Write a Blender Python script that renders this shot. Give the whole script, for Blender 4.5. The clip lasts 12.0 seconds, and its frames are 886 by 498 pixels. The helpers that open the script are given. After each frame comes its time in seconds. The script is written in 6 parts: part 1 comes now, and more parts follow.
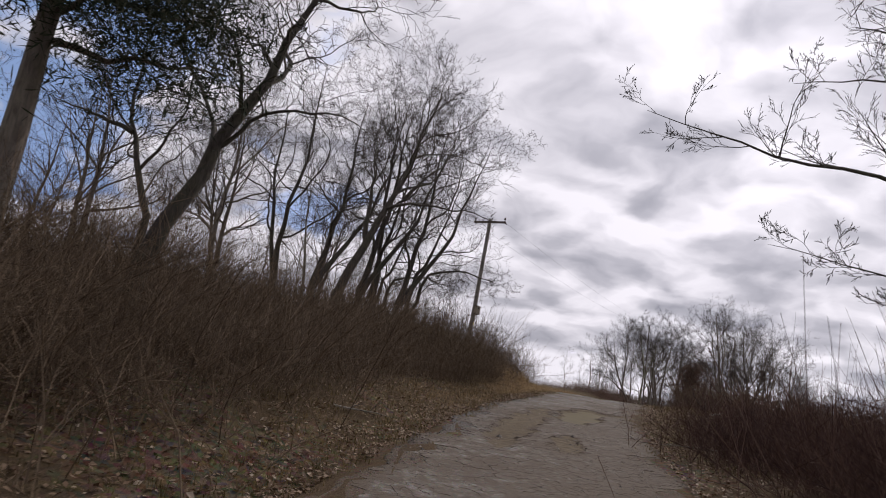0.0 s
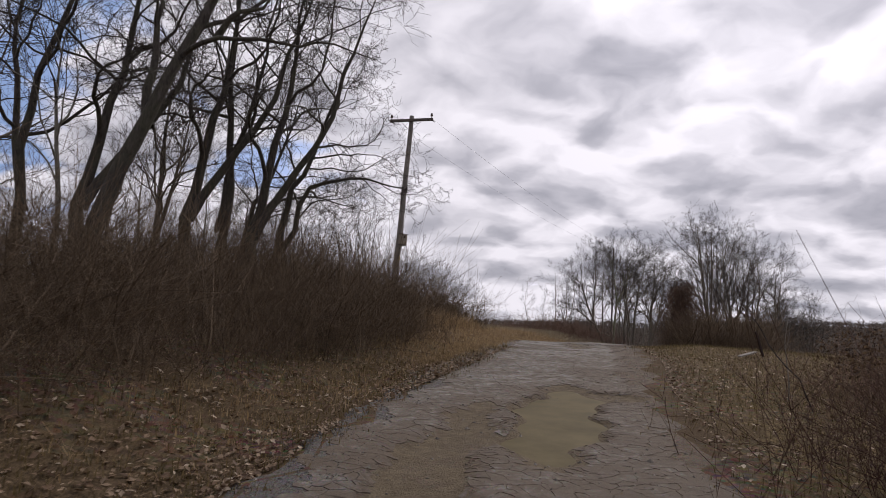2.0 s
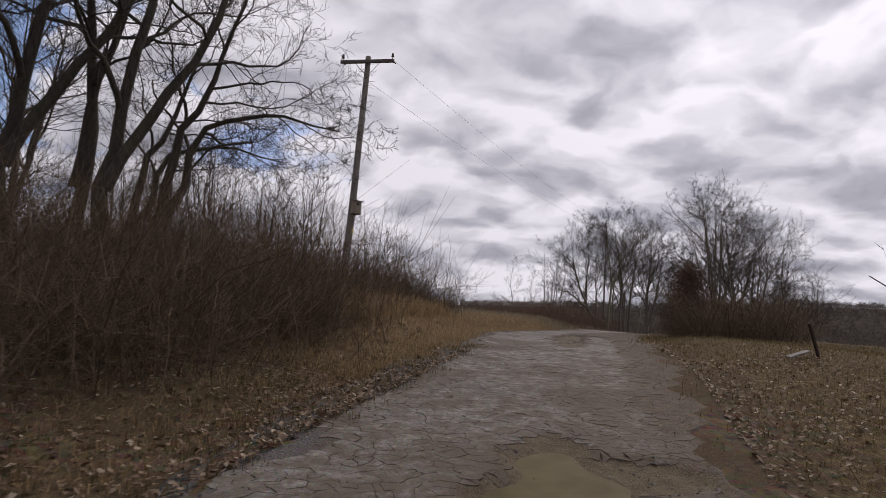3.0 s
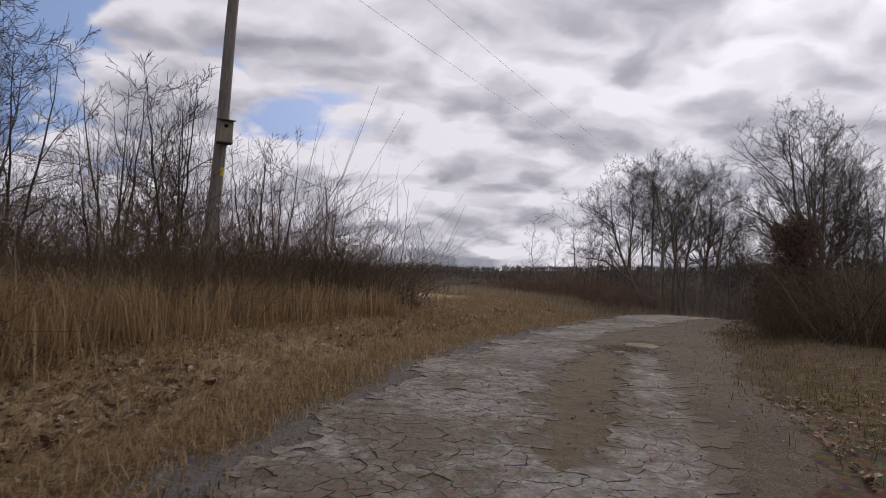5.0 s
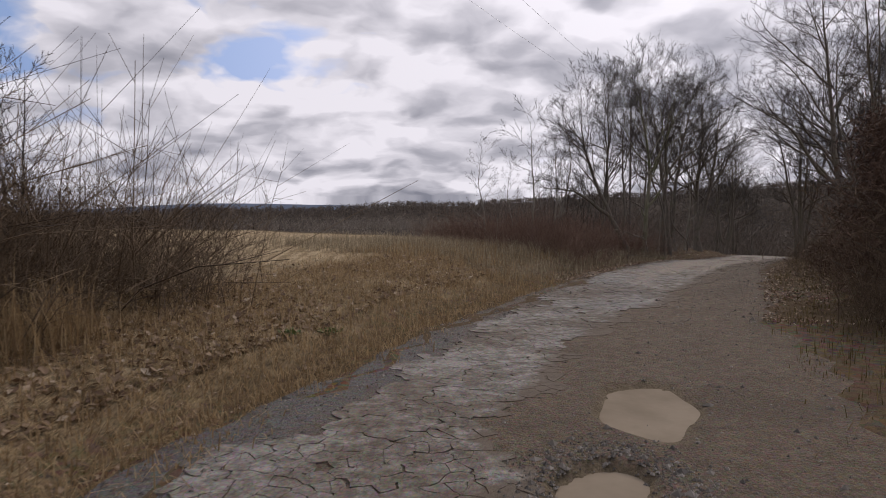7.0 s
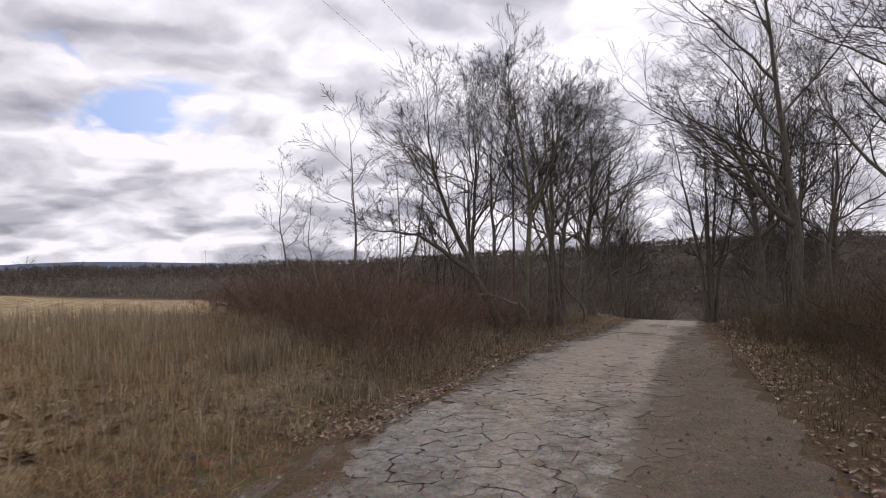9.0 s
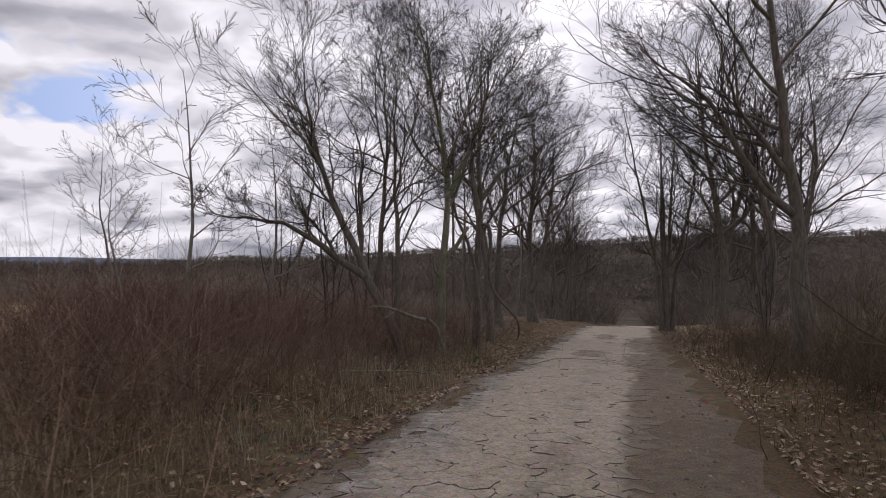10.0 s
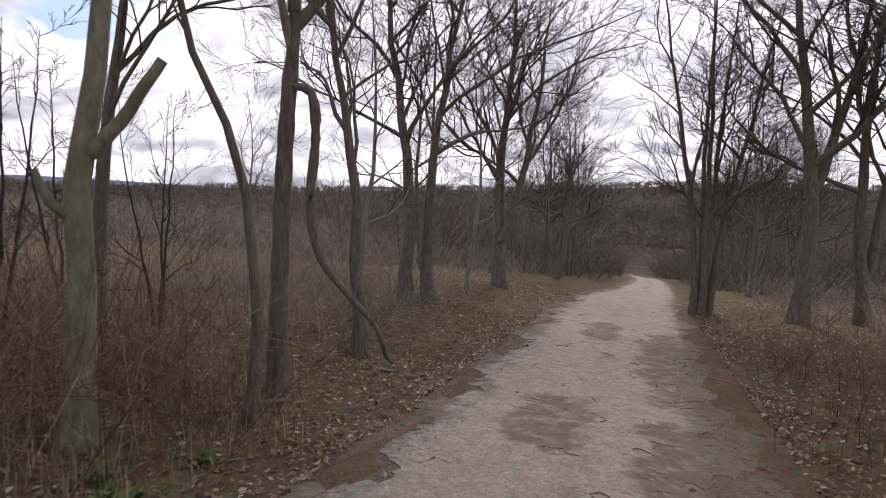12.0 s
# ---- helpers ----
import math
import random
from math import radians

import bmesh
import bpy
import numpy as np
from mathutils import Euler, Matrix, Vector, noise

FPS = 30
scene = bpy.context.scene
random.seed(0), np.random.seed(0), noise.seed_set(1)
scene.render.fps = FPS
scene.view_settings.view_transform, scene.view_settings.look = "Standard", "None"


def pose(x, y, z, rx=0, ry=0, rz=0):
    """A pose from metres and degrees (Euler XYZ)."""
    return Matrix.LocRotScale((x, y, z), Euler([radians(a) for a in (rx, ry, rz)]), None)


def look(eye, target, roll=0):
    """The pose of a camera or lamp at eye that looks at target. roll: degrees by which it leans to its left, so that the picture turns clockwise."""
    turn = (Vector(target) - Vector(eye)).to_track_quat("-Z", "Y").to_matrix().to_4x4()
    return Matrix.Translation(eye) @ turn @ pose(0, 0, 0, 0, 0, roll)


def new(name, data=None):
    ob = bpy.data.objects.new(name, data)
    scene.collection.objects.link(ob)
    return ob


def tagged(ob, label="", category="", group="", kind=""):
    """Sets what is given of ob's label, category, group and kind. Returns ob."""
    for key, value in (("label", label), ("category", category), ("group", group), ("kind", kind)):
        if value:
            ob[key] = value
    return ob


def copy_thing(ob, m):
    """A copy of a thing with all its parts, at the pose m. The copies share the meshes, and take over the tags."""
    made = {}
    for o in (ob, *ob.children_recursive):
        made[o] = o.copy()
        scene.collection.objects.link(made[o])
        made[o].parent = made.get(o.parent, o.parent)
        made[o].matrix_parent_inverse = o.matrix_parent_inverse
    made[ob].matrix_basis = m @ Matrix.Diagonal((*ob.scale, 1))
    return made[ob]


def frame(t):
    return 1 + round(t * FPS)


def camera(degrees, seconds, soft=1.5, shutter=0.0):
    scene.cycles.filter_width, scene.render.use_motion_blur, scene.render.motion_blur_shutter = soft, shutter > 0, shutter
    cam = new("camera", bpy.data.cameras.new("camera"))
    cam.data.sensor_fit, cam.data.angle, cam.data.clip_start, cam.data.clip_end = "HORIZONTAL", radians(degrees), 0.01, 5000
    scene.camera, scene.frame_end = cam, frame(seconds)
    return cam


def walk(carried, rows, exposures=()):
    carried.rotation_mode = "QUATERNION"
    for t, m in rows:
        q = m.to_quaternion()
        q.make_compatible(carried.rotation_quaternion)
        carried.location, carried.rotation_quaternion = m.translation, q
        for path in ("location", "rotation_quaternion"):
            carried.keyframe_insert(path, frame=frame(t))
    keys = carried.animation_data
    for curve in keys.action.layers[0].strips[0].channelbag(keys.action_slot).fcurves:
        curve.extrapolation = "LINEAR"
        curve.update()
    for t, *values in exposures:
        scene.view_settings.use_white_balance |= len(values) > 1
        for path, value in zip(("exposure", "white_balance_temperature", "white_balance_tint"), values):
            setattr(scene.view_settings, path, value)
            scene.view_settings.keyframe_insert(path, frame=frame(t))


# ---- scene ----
cam = camera(70.0, 12.0, soft=0.65, shutter=0.1)
# seconds, eye, target, roll of the car-borne camera
PATH = [
    (0, (0.201, -1.158, 1.747), (-0.042, 8.672, 3.567), 8.63),
    (0.5, (0.599, 1.079, 1.871), (0.504, 10.910, 3.698), 4.76),
    (1, (1.072, 3.257, 1.990), (1.191, 13.204, 3.011), 5.67),
    (1.5, (1.557, 5.495, 2.112), (1.731, 15.492, 2.232), 3.51),
    (2, (1.990, 7.721, 2.202), (2.503, 17.657, 3.200), 3.19),
    (2.5, (2.514, 9.988, 2.302), (2.903, 19.945, 3.147), 0.44),
    (3, (3.164, 12.253, 2.348), (3.839, 22.205, 3.060), 3.11),
    (3.5, (3.702, 14.593, 2.462), (4.776, 24.519, 3.026), 4.21),
    (3.7, (3.928, 15.510, 2.510), (4.487, 25.490, 2.809), 4.18),
    (5.3, (6.259, 21.982, 2.768), (6.282, 31.981, 2.924), 2.01),
    (5.5, (6.490, 22.767, 2.787), (6.868, 32.758, 2.987), 0.84),
    (6, (7.030, 24.666, 2.805), (6.933, 34.657, 2.399), 3.85),
    (6.5, (7.565, 26.609, 2.852), (7.455, 36.581, 2.106), 0.90),
    (7, (8.079, 28.488, 2.814), (8.471, 38.444, 1.970), -0.80),
    (7.2, (8.316, 29.144, 2.786), (8.829, 39.106, 2.087), -3.12),
    (8.8, (10.811, 35.749, 2.541), (12.658, 45.565, 2.063), -2.58),
    (9, (11.204, 36.494, 2.509), (13.273, 46.277, 2.553), -0.81),
    (9.5, (12.179, 38.368, 2.470), (14.821, 48.004, 2.881), 0.50),
    (10, (13.209, 40.239, 2.470), (16.059, 49.824, 2.463), -0.39),
    (10.5, (14.231, 42.000, 2.431), (17.159, 51.559, 2.186), -0.51),
    (11, (15.447, 43.986, 2.261), (18.500, 53.499, 1.829), 0.52),
    (11.5, (16.707, 45.936, 2.167), (19.615, 55.485, 1.581), 0.60),
    (12, (17.886, 47.820, 2.194), (20.590, 57.395, 1.191), 2.10),
]
EXPOSURES = [(0, 0.04, 6400, 18), (0.5, -0.2, 6400, 18), (1.2, -0.18, 6400, 18), (1.6, -0.08, 6400, 18), (2, 0.03, 6400, 18), (2.6, -0.13, 6400, 18), (3.5, -0.08, 6400, 18), (5.5, -0.12, 6400, 18), (6.5, -0.08, 6400, 18), (7.2, 0.03, 6400, 18), (9, 0.27, 6400, 18), (9.5, 0.1, 6400, 18), (10.5, 0.3, 6400, 18), (11.1, 0.5, 6400, 18), (11.5, 0.55, 6400, 18), (12, 0.7, 6400, 18)]
walk(cam, [(t, look(e, g, r)) for t, e, g, r in PATH], EXPOSURES)

# ---------------------------------------------------------------- world and light
SUN_ELEV, SUN_AZ = 34.0, 32.0  # degrees up; clockwise from +y


def build_world():
    w = bpy.data.worlds.new("world")
    scene.world = w
    w.use_nodes = True
    nt = w.node_tree
    nt.nodes.clear()
    N, L = nt.nodes.new, nt.links.new
    out, bg = N("ShaderNodeOutputWorld"), N("ShaderNodeBackground")
    sky = N("ShaderNodeTexSky")
    sky.sky_type, sky.sun_disc = "NISHITA", False
    sky.sun_elevation, sky.sun_rotation = radians(SUN_ELEV), radians(SUN_AZ)
    sky.altitude, sky.air_density, sky.dust_density = 200, 1.0, 1.5
    tc = N("ShaderNodeTexCoord")
    sep = N("ShaderNodeSeparateXYZ")
    L(tc.outputs["Generated"], sep.inputs[0])

    def m(op, a, b=None, c=None):
        n = N("ShaderNodeMath")
        n.operation = op
        for k, v in enumerate((a, b, c)):
            if v is None:
                continue
            if isinstance(v, (int, float)):
                n.inputs[k].default_value = v
            else:
                L(v, n.inputs[k])
        return n.outputs[0]

    def tex(vec, scale, detail, rough, dist=0.0):
        n = N("ShaderNodeTexNoise")
        n.inputs["Scale"].default_value, n.inputs["Detail"].default_value = scale, detail
        n.inputs["Roughness"].default_value, n.inputs["Distortion"].default_value = rough, dist
        L(vec, n.inputs["Vector"])
        return n.outputs["Fac"]

    # the cloud deck: a layer seen in perspective, its heaps crowding towards the horizon
    zz = m("ADD", m("MAXIMUM", sep.outputs[2], 0.0), 0.3)
    comb = N("ShaderNodeCombineXYZ")
    L(m("DIVIDE", sep.outputs[0], zz), comb.inputs[0])
    L(m("DIVIDE", sep.outputs[1], zz), comb.inputs[1])
    comb.inputs[2].default_value = 3.7
    p = comb.outputs[0]

    def puffs(vec, scale):
        n = N("ShaderNodeTexVoronoi")
        n.feature = "SMOOTH_F1"
        n.inputs["Scale"].default_value, n.inputs["Smoothness"].default_value = scale, 0.6
        n.inputs["Detail"].default_value, n.inputs["Roughness"].default_value = 2.0, 0.5
        L(vec, n.inputs["Vector"])
        return n.outputs["Distance"]

    wobble = N("ShaderNodeTexNoise")
    wobble.inputs["Scale"].default_value, wobble.inputs["Detail"].default_value = 3.0, 4.0
    L(p, wobble.inputs["Vector"])
    bent = N("ShaderNodeVectorMath")
    bent.operation = "MULTIPLY_ADD"
    bent.inputs[1].default_value = (0.34, 0.34, 0.0)
    L(wobble.outputs["Color"], bent.inputs[0])
    L(p, bent.inputs[2])
    p = bent.outputs[0]

    def heaps(vec):
        """Broad masses, with rounded heaps and a little fraying on them."""
        soft = m("ADD", m("MULTIPLY", tex(vec, 2.0, 1.0, 0.4, 0.0), 0.55), m("MULTIPLY", tex(vec, 8.5, 4.0, 0.5, 0.0), 0.22))
        return m("SUBTRACT", m("ADD", soft, 0.30), m("MULTIPLY", puffs(vec, 3.2), 0.36))

    def scaled(vec, f):
        n = N("ShaderNodeVectorMath")
        n.operation = "MULTIPLY"
        n.inputs[1].default_value = (f, f, 1.0)
        L(vec, n.inputs[0])
        return n.outputs[0]

    def towards(az, el):
        """How near a view direction lies to that bearing and height (a cosine)."""
        n = N("ShaderNodeVectorMath")
        n.operation = "DOT_PRODUCT"
        n.inputs[1].default_value = (math.sin(radians(az)) * math.cos(radians(el)), math.cos(radians(az)) * math.cos(radians(el)), math.sin(radians(el)))
        L(tc.outputs["Generated"], n.inputs[0])
        return m("MAXIMUM", n.outputs["Value"], 0.0)

    here = heaps(p)
    relief = m("SUBTRACT", here, heaps(scaled(p, 0.95)))
    cover = N("ShaderNodeMapRange")
    cover.inputs["From Min"].default_value, cover.inputs["From Max"].default_value = 0.25, 0.34
    # the deck closes towards the horizon and the sun, and is broken in the north-west
    low = m("MAXIMUM", m("MULTIPLY", m("SUBTRACT", 0.2, sep.outputs[2]), 0.9), 0.0)
    veil = m("MULTIPLY", m("POWER", towards(SUN_AZ, SUN_ELEV), 5.0), 0.34)
    broken = m("MULTIPLY", m("POWER", towards(-44, 11), 24.0), 0.2)
    L(m("SUBTRACT", m("ADD", m("ADD", here, veil), low), broken), cover.inputs["Value"])
    # lit crests, grey undersides; thin parts are white
    tone = m("MULTIPLY_ADD", here, -1.9, 1.37)
    tone = m("MULTIPLY_ADD", relief, 3.0, tone)
    shade = N("ShaderNodeMapRange")
    shade.inputs["From Min"].default_value, shade.inputs["From Max"].default_value = -0.1, 1.0
    L(tone, shade.inputs["Value"])
    ramp = N("ShaderNodeValToRGB")
    ramp.color_ramp.elements[0].position, ramp.color_ramp.elements[0].color = 0.0, (0.262, 0.277, 0.318, 1)
    ramp.color_ramp.elements[1].position, ramp.color_ramp.elements[1].color = 0.9, (0.98, 0.975, 1.0, 1)
    e = ramp.color_ramp.elements.new(0.45)
    e.color = (0.54, 0.547, 0.585, 1)
    L(shade.outputs[0], ramp.inputs[0])
    # brighter towards the sun behind the clouds
    glow = m("POWER", towards(SUN_AZ, SUN_ELEV), 9.0)
    amp = m("MULTIPLY_ADD", glow, 0.30, 0.82)
    cl = N("ShaderNodeVectorMath")
    cl.operation = "SCALE"
    L(ramp.outputs[0], cl.inputs[0])
    L(amp, cl.inputs["Scale"])
    # the clear sky seen in the gaps is that of well above the horizon
    high = N("ShaderNodeCombineXYZ")
    L(sep.outputs[0], high.inputs[0])
    L(sep.outputs[1], high.inputs[1])
    L(m("MAXIMUM", sep.outputs[2], 0.5), high.inputs[2])
    L(high.outputs[0], sky.inputs["Vector"])
    blue = N("ShaderNodeVectorMath")
    blue.operation = "SCALE"
    L(sky.outputs[0], blue.inputs[0])
    blue.inputs["Scale"].default_value = 0.15
    mix = N("ShaderNodeMix")
    mix.data_type = "RGBA"
    L(cover.outputs[0], mix.inputs["Factor"])
    L(blue.outputs[0], mix.inputs["A"])
    L(cl.outputs[0], mix.inputs["B"])
    L(mix.outputs["Result"], bg.inputs["Color"])
    bg.inputs["Strength"].default_value = 1.0
    L(bg.outputs[0], out.inputs[0])


build_world()
sun = new("sun", bpy.data.lights.new("sun", "SUN"))
sun.data.energy, sun.data.angle, sun.data.color = 1.5, radians(12), (1.0, 0.93, 0.83)
_az, _el = radians(SUN_AZ), radians(SUN_ELEV)
sun.matrix_world = look((0, 0, 60), (-math.sin(_az) * math.cos(_el), -math.cos(_az) * math.cos(_el), 60 - math.sin(_el)))


# ---------------------------------------------------------------- materials
class Mat:
    """A small wrapper to lay out a node material."""

    def __init__(self, name, rough=0.9):
        self.m = bpy.data.materials.new(name)
        self.m.use_nodes = True
        self.nt = self.m.node_tree
        self.b = self.nt.nodes["Principled BSDF"]
        self.b.inputs["Roughness"].default_value = rough
        self.b.inputs["Specular IOR Level"].default_value = 0.25

    def node(self, kind, **props):
        n = self.nt.nodes.new(kind)
        for k, v in props.items():
            n.inputs[k].default_value = v
        return n

    def link(self, a, b):
        self.nt.links.new(a, b)

    def coord(self, scale=(1, 1, 1)):
        tc = self.node("ShaderNodeTexCoord")
        mp = self.node("ShaderNodeMapping")
        mp.inputs["Scale"].default_value = scale
        self.link(tc.outputs["Object"], mp.inputs["Vector"])
        return mp.outputs[0]

    def noise(self, vec, scale, detail=4.0, rough=0.6, dist=0.0):
        n = self.node("ShaderNodeTexNoise", Scale=scale, Detail=detail, Roughness=rough, Distortion=dist)
        self.link(vec, n.inputs["Vector"])
        return n.outputs["Fac"]

    def voronoi(self, vec, scale, feature="F1", out="Distance", randomness=1.0):
        n = self.node("ShaderNodeTexVoronoi", Scale=scale, Randomness=randomness)
        n.feature = feature
        self.link(vec, n.inputs["Vector"])
        return n.outputs[out]

    def ramp(self, fac, stops):
        n = self.node("ShaderNodeValToRGB")
        while len(n.color_ramp.elements) < len(stops):
            n.color_ramp.elements.new(0.5)
        for e, (p, c) in zip(n.color_ramp.elements, stops):
            e.position, e.color = p, (*c, 1)
        self.link(fac, n.inputs[0])
        return n.outputs[0]

    def mix(self, fac, a, b, mode="MIX"):
        n = self.node("ShaderNodeMix")
        n.data_type, n.blend_type = "RGBA", mode
        for k, v in (("Factor", fac), ("A", a), ("B", b)):
            if isinstance(v, (int, float)):
                n.inputs[k].default_value = v
            elif isinstance(v, tuple):
                n.inputs[k].default_value = (*v, 1)
            else:
                self.link(v, n.inputs[k])
        return n.outputs["Result"]

    def math(self, op, a, b=0.0):
        n = self.node("ShaderNodeMath")
        n.operation = op
        for k, v in enumerate((a, b)):
            if isinstance(v, (int, float)):
                n.inputs[k].default_value = v
            else:
                self.link(v, n.inputs[k])
        return n.outputs[0]

    def step(self, v, lo, hi):
        n = self.node("ShaderNodeMapRange")
        n.inputs["From Min"].default_value, n.inputs["From Max"].default_value = lo, hi
        self.link(v, n.inputs["Value"])
        return n.outputs[0]

    def fibres(self, size=1.0):
        """Short strands lying every way."""
        out = None
        for turn in (0.2, 1.25, 2.3):
            tc, mp = self.node("ShaderNodeTexCoord"), self.node("ShaderNodeMapping")
            mp.inputs["Rotation"].default_value = (0, 0, turn)
            mp.inputs["Scale"].default_value = (85 / size, 9 / size, 20 / size)
            self.link(tc.outputs["Object"], mp.inputs["Vector"])
            n = self.noise(mp.outputs[0], 1.0, 2.0, 0.5)
            out = n if out is None else self.math("MAXIMUM", out, n)
        return out

    def random_object(self):
        return self.node("ShaderNodeObjectInfo").outputs["Random"]

    def random_island(self):
        return self.node("ShaderNodeNewGeometry").outputs["Random Per Island"]

    def attr(self, name, out="Fac"):
        n = self.node("ShaderNodeAttribute")
        n.attribute_name = name
        return n.outputs[out]

    def colour(self, c):
        self.link(c, self.b.inputs["Base Color"]) if not isinstance(c, tuple) else None
        if isinstance(c, tuple):
            self.b.inputs["Base Color"].default_value = (*c, 1)
        return self

    def bump(self, h, strength=0.5, distance=0.02):
        n = self.node("ShaderNodeBump", Strength=strength, Distance=distance)
        self.link(h, n.inputs["Height"])
        self.link(n.outputs[0], self.b.inputs["Normal"])
        return self

    def rough(self, r):
        self.link(r, self.b.inputs["Roughness"])
        return self


def bark_material(name, dark, light, moss=0.0):
    k = Mat(name, 0.95)
    v = k.coord((1, 1, 0.25))
    n = k.noise(v, 22.0, 5.0, 0.65, 0.6)
    big = k.noise(k.coord(), 1.3, 3.0, 0.5)
    c = k.ramp(n, [(0.3, dark), (0.7, light)])
    c = k.mix(k.math("MULTIPLY", k.step(big, 0.45, 0.65), 0.5), c, tuple(0.6 * x for x in light))
    if moss:
        g = k.noise(k.coord(), 2.4, 4.0, 0.6)
        c = k.mix(k.math("MULTIPLY", k.step(g, 0.42, 0.6), moss), c, (0.115, 0.125, 0.06))
    k.colour(c).bump(n, 0.7, 0.02)
    return k.m


def island_material(name, stops, rough=0.9, shiny=0.2, through_light=0.0):
    """Many small pieces in one mesh, each with a tone of its own."""
    k = Mat(name, rough)
    k.b.inputs["Specular IOR Level"].default_value = shiny
    c = k.ramp(k.random_island(), stops)
    n = k.noise(k.coord(), 30.0, 2.0)
    c = k.mix(0.3, c, k.ramp(n, [(0.3, (0.35, 0.33, 0.3)), (0.8, (1.0, 0.97, 0.92))]), "MULTIPLY")
    k.colour(c)
    if through_light:
        # thin dry blades and leaves let some daylight through
        thin, both = k.node("ShaderNodeBsdfTranslucent"), k.node("ShaderNodeMixShader", Fac=through_light)
        k.link(c, thin.inputs["Color"])
        k.link(k.b.outputs[0], both.inputs[1])
        k.link(thin.outputs[0], both.inputs[2])
        k.link(both.outputs[0], k.nt.nodes["Material Output"].inputs["Surface"])
    return k.m


M_BARK = bark_material("bark", (0.062, 0.05, 0.04), (0.225, 0.186, 0.15), 0.25)
M_BARK_DARK = bark_material("dark_bark", (0.03, 0.025, 0.02), (0.11, 0.093, 0.077), 0.2)
M_BARK_MOSS = bark_material("mossy_bark", (0.11, 0.098, 0.07), (0.34, 0.305, 0.22), 0.7)
M_BARK_PALE = bark_material("pale_bark", (0.12, 0.105, 0.085), (0.33, 0.29, 0.24), 0.3)
M_TWIG = bark_material("twig_bark", (0.032, 0.026, 0.022), (0.09, 0.075, 0.063))
M_BRUSH = island_material("brush_stems", [(0.0, (0.066, 0.045, 0.029)), (0.5, (0.138, 0.097, 0.061)), (1.0, (0.245, 0.178, 0.114))])
M_BRUSH_GREY = island_material("grey_brush", [(0.0, (0.16, 0.132, 0.105)), (0.5, (0.285, 0.24, 0.192)), (1.0, (0.42, 0.36, 0.285))])
M_BRUSH_RED = island_material("reddish_brush", [(0.0, (0.1, 0.056, 0.04)), (0.6, (0.2, 0.122, 0.086)), (1.0, (0.31, 0.215, 0.15))])
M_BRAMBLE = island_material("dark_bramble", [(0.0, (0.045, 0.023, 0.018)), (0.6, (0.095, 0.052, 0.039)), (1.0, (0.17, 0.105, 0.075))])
M_WOODS = island_material("far_brush", [(0.0, (0.095, 0.076, 0.06)), (0.5, (0.165, 0.133, 0.105)), (1.0, (0.25, 0.205, 0.16))])
M_GRASS = island_material("dry_grass", [(0.0, (0.175, 0.115, 0.061)), (0.5, (0.355, 0.246, 0.129)), (1.0, (0.5, 0.378, 0.222))], through_light=0.45)
M_WEED = island_material("grey_weeds", [(0.0, (0.16, 0.127, 0.083)), (0.5, (0.31, 0.255, 0.17)), (1.0, (0.47, 0.40, 0.28))], through_light=0.45)
M_GRASS_SHORT = island_material("short_grass", [(0.0, (0.068, 0.054, 0.022)), (0.5, (0.15, 0.112, 0.05)), (1.0, (0.255, 0.192, 0.098))], through_light=0.45)
M_LEAF = island_material("fallen_leaves", [(0.0, (0.1, 0.057, 0.031)), (0.4, (0.2, 0.125, 0.071)), (0.85, (0.32, 0.228, 0.144)), (1.0, (0.5, 0.41, 0.3))], 0.7, 0.3, 0.12)
M_LEAF_DARK = island_material("withered_leaves", [(0.0, (0.04, 0.026, 0.017)), (0.6, (0.10, 0.062, 0.037)), (1.0, (0.22, 0.15, 0.085))], 0.7, 0.2, 0.25)
M_GREEN = island_material("green_weeds", [(0.0, (0.07, 0.10, 0.025)), (0.6, (0.13, 0.17, 0.045)), (1.0, (0.22, 0.25, 0.08))], 0.6, 0.3)
M_NEEDLE = island_material("cedar_needles", [(0.0, (0.02, 0.028, 0.016)), (0.6, (0.04, 0.05, 0.027)), (1.0, (0.075, 0.07, 0.04))])
M_CEDAR = island_material("browned_cedar", [(0.0, (0.065, 0.038, 0.028)), (0.6, (0.13, 0.08, 0.057)), (1.0, (0.21, 0.14, 0.095))])


